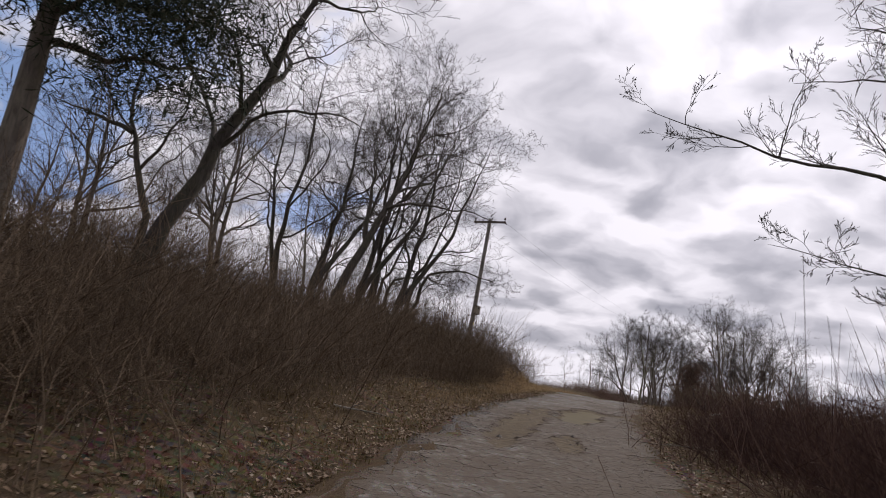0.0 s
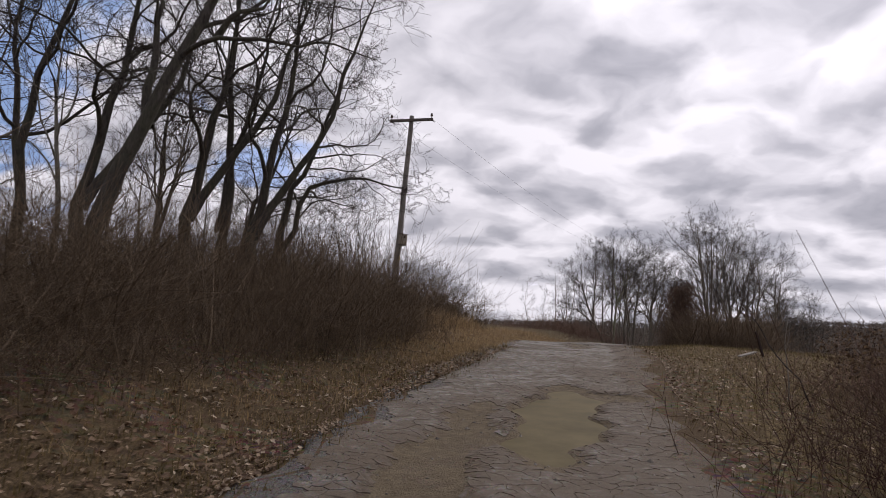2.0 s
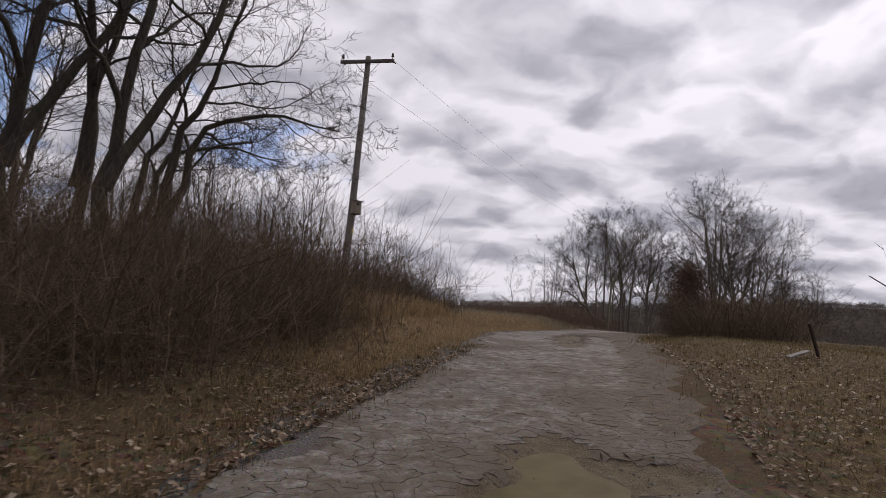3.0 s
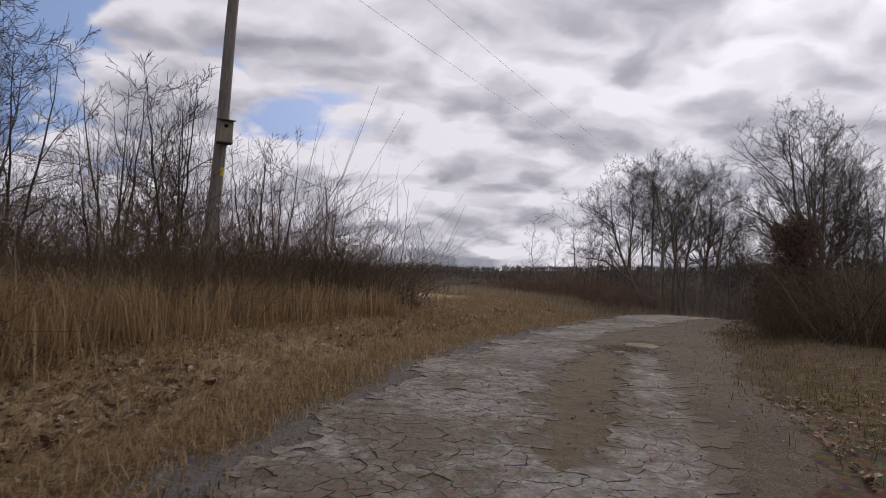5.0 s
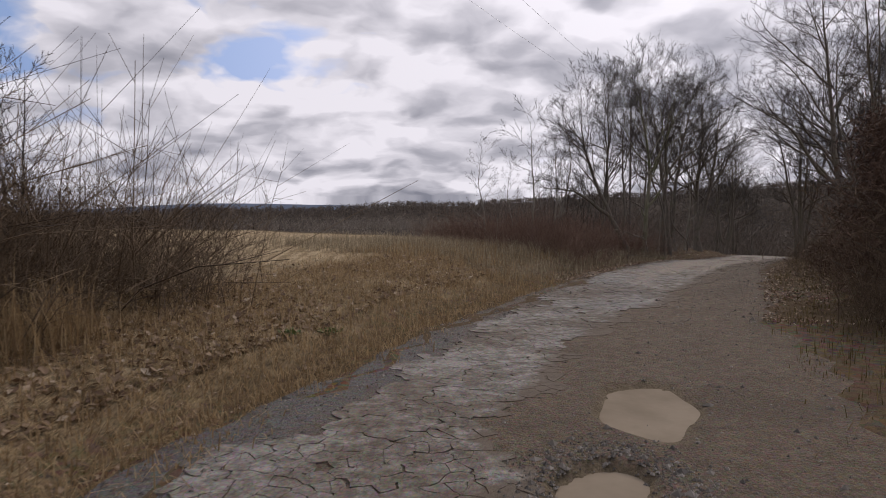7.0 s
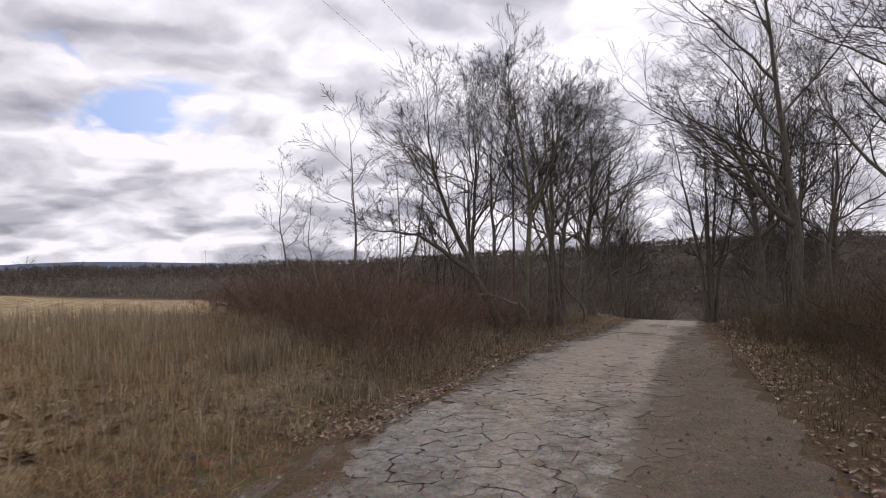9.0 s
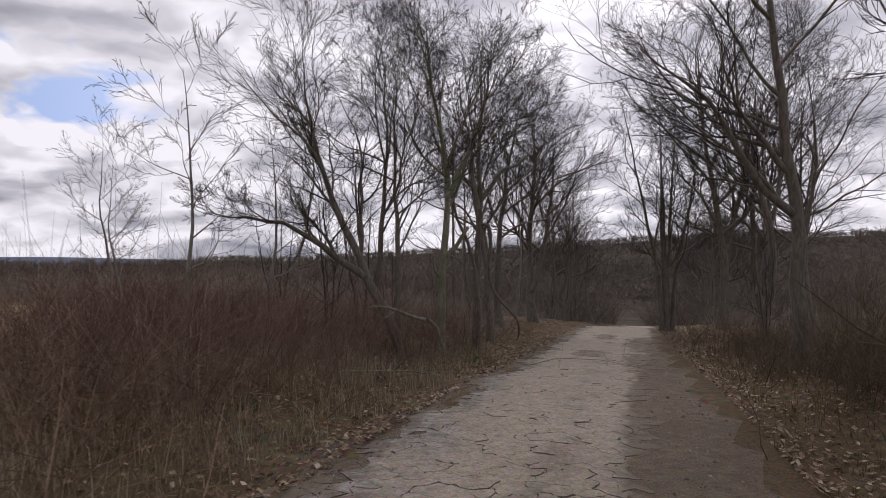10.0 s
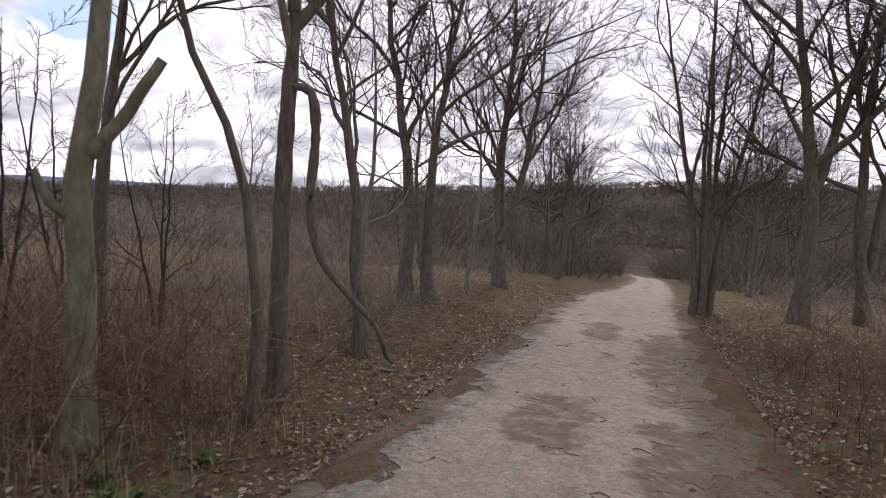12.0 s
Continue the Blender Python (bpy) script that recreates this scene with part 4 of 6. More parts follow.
b3 = stem_tree("tree", 23, [
    ([(0, 0, 0), (0.15, 0, 0.9), (0.6, 0, 2.0), (1.0, 0, 3.0), (2.3, 0, 3.3), (3.3, 0, 3.1)], 0.115, 0.03, 0.35),
    ([(0.1, 0, 0.7), (0.3, 0.1, 2.4), (0.9, 0.2, 3.8), (1.6, 0.2, 6.6)], 0.11, 0.03, 0.35)],
    dict(CROOKED, pull=(0.3, 0, 0.1)), M_BARK_DARK, "bare tree with a long crooked limb", group=BANK)
stand(b3, -1.9, 25.1, 0, 1.12)
b4 = plain_tree(24, 8.8, 0.125, M_BARK_DARK, "tall bare tree on the bank", (0.3, 0.2), 0.9, CROOKED, BANK)
stand(b4, -3.3, 24.8, 0, 1.2)
stand_copy(b2, -4.7, 20.4, 18, 1.1)
stand_copy(b2, -1.9, 23.0, -12, 1.15)
stand_copy(b3, -3.5, 27.6, 12, 1.1)
b5 = plain_tree(25, 8.4, 0.11, M_BARK_DARK, "bare tree with many thin upright limbs", (0.4, 0.0), -0.8, CROOKED, BANK)
stand(b5, -6.3, 21.5, 0, 1.2)
# the two stems beside the start, and the overhanging limbs opposite
b6 = stem_tree("tree", 26, [
    ([(0, 0, 0), (0.25, 0, 1.2), (0.75, 0.1, 2.6), (1.4, 0.2, 4.4), (2.1, 0.3, 6.4)], 0.17, 0.06, 0.35)],
    CROOKED, M_BARK_DARK, "bare tree leaning towards the lane over brush", group=BANK)
stand(b6, -4.3, 7.4)
b7 = stem_tree("tree", 27, [
    ([(0, 0, 0), (0.0, 0, 1.6), (-0.35, 0, 2.9), (-0.75, 0.1, 3.7), (-0.8, 0.1, 5.0)], 0.10, 0.035, 0.35),
    ([(-0.55, 0, 3.3), (-1.2, 0, 3.5), (-2.0, 0, 3.7)], 0.05, 0.02, 0.2)],
    CROOKED, M_BARK_DARK, "small crooked bare tree in the brush", group=BANK)
stand(b7, -5.1, 9.2)
b8 = stem_tree("tree", 28, [
    ([(0.6, 0, 0), (0.5, 0, 2.0), (0.2, 0, 4.0), (0.0, 0, 7.5)], 0.17, 0.05, 0.6),
    ([(0.4, 0, 3.0), (-0.9, -0.1, 3.35), (-2.2, -0.15, 3.45), (-3.7, -0.2, 3.75)], 0.036, 0.008, 0.2),
    ([(0.3, 0, 1.9), (-1.0, -0.5, 2.15), (-2.5, -0.6, 2.35)], 0.02, 0.006, 0.3),
    ([(0.2, 0, 3.9), (-1.2, -0.6, 4.2), (-2.4, -0.7, 4.0)], 0.028, 0.008, 0.3)],
    dict(count=(16, 7, 5, 3), ratio=(0.3, 0.45, 0.5, 0.5), wobble=0.2, least=0.003, clear=1.9), M_BARK_DARK, "bare tree whose limbs overhang the lane", group=BANK)
stand(b8, 5.7, 5.5)

# ---- more of the wood on both sides farther along
LIGHT = dict(count=(11, 9, 7, 0), ratio=(0.55, 0.52, 0.5, 0.6), wobble=0.3, curl=0.08, lift=0.08, least=0.006, depth=3)
FILL = [plain_tree(34, 9.0, 0.16, M_BARK, "bare tree deeper in the wood", (0.2, 0.1), 1.0, LIGHT, ROADSIDE), plain_tree(35, 8.0, 0.12, M_BARK, "slim bare tree deeper in the wood", (-0.3, 0.1), 0, LIGHT, ROADSIDE),
        plain_tree(36, 9.5, 0.15, M_BARK, "tall bare tree deeper in the wood", (0.0, 0.3), -1.0, LIGHT, ROADSIDE), plain_tree(37, 6.5, 0.08, M_BARK_PALE, "slender bare tree deeper in the wood", (0.2, 0.0), 0, LIGHT, ROADSIDE),
        plain_tree(38, 8.5, 0.13, M_BARK, "bare tree with two stems in the wood", (0.3, 0.3), 0.7, LIGHT, ROADSIDE)]
for k_, (s_, d_) in enumerate(((92, 8), (73, -7), (97, 4.5), (100, 7), (90, -6))):
    px, py = place(s_, d_)
    stand(FILL[k_], float(px), float(py))
_rng = random.Random(5)
for s_, d_, k_ in ((68, 5, 0), (70, 6.2, 4), (64, 5.6, 1), (80, 4.0, 4), (85, 5.0, 0), (94, 8, 2),
                   (72, -4.0, 3), (76, -5.5, 1), (80, -3.6, 0), (84, -4.5, 4), (70, -12.0, 3), (88, -4.2, 2), (79, -9.5, 3), (92, 5, 0), (95, -5, 1), (104, 6, 2), (108, -5, 0), (98, -9, 3), (101, 5, 3), (112, 5, 4), (116, -6, 1), (122, 7, 0), (128, -6, 2)):
    px, py = place(s_, d_)
    stand_copy(FILL[k_], float(px), float(py), _rng.uniform(0, 360), _rng.uniform(0.8, 1.0))
# the wood behind the bank
for x, y, k_ in ((-13, 20, 0), (-9.5, 24, 2), (-14, 29, 4), (-11, 35, 1), (-7.5, 30.5, 3), (-17, 24, 2), (-16, 15, 0), (-6.5, 33.5, 3), (-7.2, 18.5, 1), (-5.0, 20.4, 3), (-6.0, 27.5, 0)):
    stand_copy(FILL[k_], x, y, _rng.uniform(0, 360), _rng.uniform(0.8, 1.0))
# slender stems behind the leaning tree
for x, y, sz in ((10.6, 53.0, 0.8), (13.4, 53.5, 1.0), (11.3, 50.2, 0.6), (14.2, 55.0, 1.2), (19.2, 57.5, 1.2), (22.6, 62.4, 1.3)):
    stand_copy(t_slim, x, y, _rng.uniform(0, 360), sz)
for x, y, turn, sz in ((15.75, 51.7, 40, 0.75), (19.0, 55.6, 100, 0.95)):
    stand_copy(t_slim2, x, y, turn, sz)
stand_copy(t_multi, 19.5, 43.5, 30, 0.8)
for x, y, k_, sz in ((-3.2, 33.4, 1, 0.62), (-1.0, 36.6, 3, 0.62), (-5.2, 36.2, 4, 0.6), (-2.4, 39.0, 2, 0.5)):
    stand_copy(FILL[k_], x, y, _rng.uniform(0, 360), sz)
# saplings by the pole
sap = stem_tree("sapling", 41, [([(0.05 * c, 0.05 * k, 0), (0.2 * c, 0.15 * k, 1.2), (0.45 * c, 0.3 * k, 2.6), (0.6 * c, 0.4 * k, 3.9)], 0.035, 0.01, 0.2)
    for c, k in ((-1, 0.4), (0.2, -0.8), (1.0, 0.6))], dict(count=(10, 6, 4, 0), ratio=(0.35, 0.5, 0.5, 0.5), depth=3), M_TWIG, "bare multi-stemmed sapling on the brushy bank", "sapling", "saplings by the pole")
stand(sap, -1.2, 33.8)
for x, y, turn, sz in ((0.1, 34.3, 80, 1.25), (-2.6, 31.8, 200, 1.1), (-0.6, 36.0, 140, 1.2), (2.0, 35.8, 300, 0.95), (-3.6, 34.5, 20, 1.4), (1.0, 37.0, 60, 1.05), (-1.8, 29.6, 250, 0.9), (-4.4, 30.2, 330, 1.1), (-2.2, 36.5, 170, 1.4), (3.0, 36.6, 110, 0.8), (-5.5, 36.0, 20, 1.5)):
    stand_copy(sap, x, y, turn, sz)
# twiggy young growth under the roadside trees
for x, y, turn, sz in ((15.5, 54.4, 30, 0.8), (16.6, 56.3, 140, 0.75), (14.6, 53.0, 80, 0.8), (15.2, 57.6, 200, 0.9), (13.7, 55.6, 10, 0.8), (24.6, 52.2, 60, 0.7)):
    tagged(stand_copy(sap, x, y, turn, sz), "bare twiggy young tree in the undergrowth", group="young trees under the wood")
# two thin saplings in the grass
gs = stem_tree("sapling", 43, [([(0, 0, 0), (-0.12, 0.1, 0.5), (-0.4, 0.35, 0.95), (-0.5, 0.5, 1.3), (-0.78, 0.75, 1.65)], 0.013, 0.012, 0.35)],
    dict(count=(8, 4, 0, 0), ratio=(0.28, 0.4, 0.5, 0.5), depth=2, least=0.003, kink=0.06), M_TWIG, "thin bare sapling leaning over dry grass", "sapling", "saplings in the grass")
stand(gs, 7.55, 16.1)
gs = stem_tree("sapling", 44, [([(0, 0, 0), (0.02, 0, 0.5), (-0.03, 0.03, 1.0), (0.02, 0, 1.45)], 0.012, 0.01, 0.5)],
    dict(count=(6, 2, 0, 0), ratio=(0.3, 0.4, 0.5, 0.5), depth=2, least=0.003), M_BARK_PALE, "thin pale upright sapling in dry grass", "sapling", "saplings in the grass")
stand(gs, 7.6, 16.8)
# far hedge trees beyond the stubble
hedge = plain_tree(39, 8.0, 0.2, M_BARK, "small far hedge tree beyond the stubble", (0.2, 0), 1.0, dict(count=(9, 7, 0, 0), ratio=(0.5, 0.5, 0.5, 0.5), depth=2, least=0.03), "far hedge trees")
stand(hedge, -58.5, 173, 0, 1.0)
for x, y, sz in ((-67, 173, 0.55), (-63, 173, 0.7), (-55, 173, 0.75), (-50, 172, 0.6), (-47.5, 172, 0.5), (-42, 172, 0.7), (-40, 173, 0.55), (-36.5, 172, 0.6), (-74, 172, 0.6), (-82, 170, 0.7), (-90, 168, 0.6)):
    stand_copy(hedge, x, y, _rng.uniform(0, 360), 1.45 * sz)


# ---------------------------------------------------------------- utility pole, birdhouse and wires
def cyl_bm(r0, r1, h, seg=16):
    bm = bmesh.new()
    bmesh.ops.create_cone(bm, cap_ends=True, segments=seg, radius1=r0, radius2=r1, depth=h)
    bmesh.ops.translate(bm, vec=(0, 0, h / 2), verts=bm.verts)
    return bm


def aim(a, b):
    """A pose at a whose z axis points to b."""
    return Matrix.Translation(a) @ (Vector(b) - Vector(a)).to_track_quat("Z", "Y").to_matrix().to_4x4()


POLE_BASE, POLE_TOP = Vector((1.38, 32.95, 1.9)), Vector((1.72, 33.25, 10.2))
ARM_DIR = Vector((0.98, 0.12, 0.15)).normalized()


def build_pole():
    root = tagged(new("utility_pole"), "weathered grey wooden utility pole with a crossarm", "utility pole")
    root.matrix_basis = aim(POLE_BASE, POLE_TOP)
    length = (POLE_TOP - POLE_BASE).length
    inv = root.matrix_basis.inverted()

    def put(ob, a, b):
        ob.matrix_basis = inv @ aim(a, b)

    bm = cyl_bm(0.13, 0.09, length, 18)
    bmesh.ops.subdivide_edges(bm, edges=[e for e in bm.edges if e.calc_length() > 1], cuts=12)
    for v in bm.verts:
        v.co.x += 0.02 * math.sin(v.co.z * 0.9)
        v.co.y += 0.015 * math.sin(v.co.z * 1.3 + 1)
    part("post", bm, M_POLE, root)
    c = POLE_TOP - (POLE_TOP - POLE_BASE).normalized() * 0.22 + Vector((0, -0.13, 0))
    ends = (c - ARM_DIR * 0.9, c + ARM_DIR * 0.9)
    arm = part("crossarm", box_bm(0.1, 0.11, 1.8, 0.012, (0, 0, 0.9)), M_ARM, root, "dark weathered wooden crossarm")
    put(arm, *ends)
    for sgn in (-1, 1):
        brace = part("brace", box_bm(0.03, 0.008, 0.62, 0, (0, 0, 0.31)), M_IRON, root)
        put(brace, c + ARM_DIR * 0.45 * sgn + Vector((0, -0.06, -0.03)), c + Vector((0, 0.02, -0.5)))
    for k in (-0.82, 0.84):
        p = c + ARM_DIR * k
        pin = part("insulator", cyl_bm(0.012, 0.012, 0.1, 8), M_IRON, root)
        put(pin, p + Vector((0, 0, 0.05)), p + Vector((0, 0, 1)))
        bell = bmesh.new()
        bmesh.ops.create_cone(bell, cap_ends=True, segments=12, radius1=0.055, radius2=0.03, depth=0.12)
        bmesh.ops.translate(bell, vec=(0, 0, 0.15), verts=bell.verts)
        part("bell", bell, M_GLASS_INS, pin)
        drop = part("dead_end_insulator", cyl_bm(0.03, 0.02, 0.26, 10), M_GLASS_INS, root)
        put(drop, p + Vector((0, -0.05, -0.02)), p + Vector((0.22, -0.4, -0.3)))
    for frac, mat, name, h in ((0.285, M_YELLOW, "yellow_tag", 0.17), (0.205, M_WHITE, "pale_tag", 0.05)):
        bm = bmesh.new()
        bmesh.ops.create_cone(bm, segments=24, radius1=0.1335 - 0.04 * frac, radius2=0.133 - 0.04 * frac, depth=h)
        drop = [v for v in bm.verts if v.co.y > 0.02]
        bmesh.ops.delete(bm, geom=drop, context="VERTS")
        bmesh.ops.translate(bm, vec=(0.02 * math.sin(length * frac * 0.9), 0.015 * math.sin(length * frac * 1.3 + 1), length * frac), verts=bm.verts)
        part(name, bm, mat, root, "yellow marker plate" if mat is M_YELLOW else "pale marker plate")
    return ends


ARM_ENDS = build_pole()


def build_birdhouse():
    root = tagged(new("birdhouse"), "plain pale wooden birdhouse nailed to the pole", "birdhouse")
    k = (5.0 - POLE_BASE.z) / (POLE_TOP.z - POLE_BASE.z)
    p = POLE_BASE.lerp(POLE_TOP, k)
    root.matrix_basis = Matrix.Translation(p + Vector((0.15, -0.235, -0.2))) @ Euler((0, radians(2), radians(28))).to_matrix().to_4x4()
    body = bmesh.new()
    bmesh.ops.create_cube(body, size=1.0)
    bmesh.ops.scale(body, vec=(0.26, 0.22, 0.40), verts=body.verts)
    bmesh.ops.translate(body, vec=(0, 0, 0.2), verts=body.verts)
    bmesh.ops.bevel(body, geom=body.edges[:], offset=0.006, segments=1, affect="EDGES")
    part("box", body, M_BOX, root)
    roof = box_bm(0.31, 0.34, 0.022, 0.004)
    bmesh.ops.rotate(roof, cent=(0, 0, 0), matrix=Euler((radians(9), 0, 0)).to_matrix(), verts=roof.verts)
    bmesh.ops.translate(roof, vec=(0, -0.03, 0.425), verts=roof.verts)
    part("roof", roof, M_ARM, root, "dark sloping board roof")
    # the box is not cut: a black disc paints the opening's darkness
    hole = cyl_bm(0.036, 0.036, 0.012, 20)
    bmesh.ops.rotate(hole, cent=(0, 0, 0), matrix=Euler((radians(90), 0, 0)).to_matrix(), verts=hole.verts)
    bmesh.ops.translate(hole, vec=(0, -0.104, 0.3), verts=hole.verts)
    part("entrance_disc", hole, M_HOLE_SHADE, root, "round black disc painted as a shaded entrance hole")
    part("floor_board", box_bm(0.28, 0.24, 0.018, 0.003, (0, 0, -0.012)), M_ARM, root)
    part("back_board", box_bm(0.14, 0.02, 0.56, 0.003, (0, 0.123, 0.2)), M_BOX, root)


build_birdhouse()


def build_wires():
    for a, b in zip(ARM_ENDS, (Vector((27.4, 88.0, 11.6)), Vector((29.2, 88.0, 11.7)))):
        pts = [a.lerp(b, t) - Vector((0, 0, 0.6 * 4 * t * (1 - t))) for t in np.linspace(0, 1, 40)]
        v, q = tubes([[tuple(p) for p in pts]], [[0.0045] * 40], 5)
        tagged(mesh_object("overhead_wire", v, q, None, M_WIRE, True), "thin dark overhead wire strung from the pole", "wire", "overhead wires")
    # the pole that carries the far ends, hidden in the wood
    far = tagged(new("utility_pole"), "weathered wooden utility pole among the far trees", "utility pole")
    z = float(land(np.array([28.3]), np.array([88.1]))[0]) - 0.2
    far.matrix_basis = Matrix.Translation((28.3, 88.1, z))
    part("post", cyl_bm(0.12, 0.07, 11.75 - z, 14), M_ARM, far)


build_wires()


# ---------------------------------------------------------------- leaning post and small posts in the grass
def build_small_things():
    x, y = 11.75, 24.6
    z = float(land(np.array([x]), np.array([y]))[0])
    post = tagged(new("leaning_post"), "rusty leaning metal post in a tuft of grass", "post")
    post.matrix_basis = aim((x, y, z - 0.1), (x - 0.32, y - 0.1, z + 0.75))
    part("stake", box_bm(0.05, 0.03, 0.85, 0.006, (0, 0, 0.42)), M_IRON, post)
    part("flange", box_bm(0.012, 0.05, 0.85, 0.003, (0.0, 0.035, 0.42)), M_IRON, post)
    board = tagged(new("old_board"), "weathered grey board lying on the grass", "board")
    board.matrix_basis = Matrix.Translation((x - 0.55, y - 0.15, z + 0.07)) @ Euler((radians(4), radians(-12), radians(20))).to_matrix().to_4x4()
    part("plank", box_bm(0.62, 0.13, 0.03, 0.006), M_POLE, board)
    for px, py, h in ((12.3, 21.4, 0.34), (11.5, 20.8, 0.42)):
        pz = float(land(np.array([px]), np.array([py]))[0])
        st = tagged(new("short_stake"), "short dark wooden stake in the grass", "stake", "short stakes")
        st.matrix_basis = Matrix.Translation((px, py, pz - 0.08))
        part("stake", box_bm(0.07, 0.07, h + 0.08, 0.01, (0, 0, h / 2)), M_ARM, st)
    mast = tagged(new("far_mast"), "thin far mast beyond the stubble field", "mast")
    mz = float(land(np.array([-27.2]), np.array([166.0]))[0])
    mast.matrix_basis = Matrix.Translation((-27.2, 166.0, mz))
    part("mast_pole", cyl_bm(0.12, 0.07, 6.0, 8), M_ARM, mast)


build_small_things()


# ---------------------------------------------------------------- puddles
def build_puddles():
    for hs, hd, ls, ld, dep, wet in HOLES:
        if not wet:
            continue
        n = 80
        a = np.arange(n) * 2 * np.pi / n
        rim = 1.02 + 0.10 * np.sin(5 * a + hs) + 0.07 * np.sin(9 * a + 2 * hs) + 0.05 * np.sin(17 * a)
        s, d = hs + np.cos(a) * ls * rim, hd + np.sin(a) * ld * rim
        d = d - (0.18 * np.sin(s * 3.1 + hs) + 0.12 * np.sin(s * 7.3 + 2 * hs)) * ld
        x, y = place(s, d)
        cx, cy = place(hs, hd)
        z = np.full(n + 1, np.interp(hs, ALONG, CENTRE[:, 2]) - 0.02 - dep * 0.55)
        z += np.append(s - hs, 0) * (np.interp(hs + 1, ALONG, CENTRE[:, 2]) - np.interp(hs - 1, ALONG, CENTRE[:, 2])) / 2
        v = np.stack([np.append(x, cx), np.append(y, cy), z], 1)
        ob = mesh_object("puddle", v, None, [(k, (k + 1) % n, n) for k in range(n)], M_WATER if hs < 30 else M_MUD)
        tagged(ob, "shallow muddy brown puddle in a pothole of the lane", "puddle", "puddles")


build_puddles()


# ---------------------------------------------------------------- evergreen at the start, dense cedar by the bend
def build_needles(name, seed, stems, tufts, radius, bark, label, needle):
    rng = random.Random(seed)
    root = tagged(new(name), label, "evergreen tree")
    lines, rads, tips = [], [], []
    for base, tip, r in stems:
        p0, p1 = Vector(base), Vector(tip)
        pts = [p0.lerp(p1, t) + any_dir(rng) * 0.05 - Vector((0, 0, 0.25 * math.sin(t * 3.1) * (p1 - p0).length * 0.12)) for t in np.linspace(0, 1, 7)]
        lines.append([tuple(p) for p in pts])
        rads.append([r * (1 - 0.8 * k / 6) for k in range(7)])
        tips += [pts[k].lerp(pts[k + 1], rng.random()) for k in range(1 if r < 0.08 else 4, 6) for _ in range(4)]
    for k, (ln, rd) in enumerate(zip(lines, rads)):
        v, q = tubes([ln], [rd], 6)
        mesh_object("limb" if k else "trunk", v, q, None, bark, True, root)
    rs = np.random.RandomState(seed)
    c = np.array([tuple(t) for t in tips])[rs.randint(0, len(tips), tufts)] + rs.normal(0, radius, (tufts, 3))
    w = rs.normal(0, 1, (tufts, 3))
    w[:, 2] -= 0.4
    w /= np.linalg.norm(w, axis=1, keepdims=True)
    side = np.cross(w, rs.normal(0, 1, (tufts, 3)))
    side /= np.linalg.norm(side, axis=1, keepdims=True)
    ln = rs.uniform(0.05, 0.13, (tufts, 1))
    wd = rs.uniform(0.004, 0.011, (tufts, 1))
    vv = np.stack([c - side * wd, c + w * ln, c + side * wd, c - w * ln * 0.5], 1).reshape(-1, 3)
    tagged(mesh_object("foliage", vv, np.arange(tufts * 4).reshape(-1, 4), None, needle, False, root), kind="stuff")
    return root


ev = build_needles("evergreen_tree", 51, [((0, 0, 0), (0.35, 0, 6.4), 0.16)] + [
    ((0.2, 0, z), (0.2 + L * math.cos(a), L * math.sin(a), z + u), 0.04)
    for z, L, a, u in ((2.9, 1.7, 0.2, 0.1), (3.3, 1.9, -0.5, 0.1), (3.6, 2.0, 0.6, 0.2), (4.0, 2.0, -0.1, 0.1), (4.3, 1.8, 1.2, 0.3), (4.6, 1.6, -0.9, 0.3), (5.0, 1.6, 0.3, 0.3), (5.4, 1.2, 2.4, 0.3), (4.2, 1.7, 3.3, 0.1), (3.5, 1.7, 4.2, 0.1), (5.7, 1.1, 5.2, 0.3), (3.9, 1.7, 5.4, 0.1))],
    34000, 0.32, M_BARK, "dark evergreen tree with drooping needle sprays", M_NEEDLE)
stand(ev, -5.0, 5.5, 0, 1.15)
cedar = build_needles("cedar", 52, [((0, 0, 0), (0, 0, 3.0), 0.09)] + [
    ((0, 0, 0.35 + 0.125 * k), (1.25 * (1 - k / 27) ** 0.6 * math.cos(k * 2.4), 1.25 * (1 - k / 27) ** 0.6 * math.sin(k * 2.4), 0.75 + 0.125 * k), 0.02) for k in range(22)],
    26000, 0.2, M_BARK, "dense dark rounded cedar overgrown with brown brush", M_CEDAR)
stand(cedar, 14.95, 37.2, 0, 0.88)


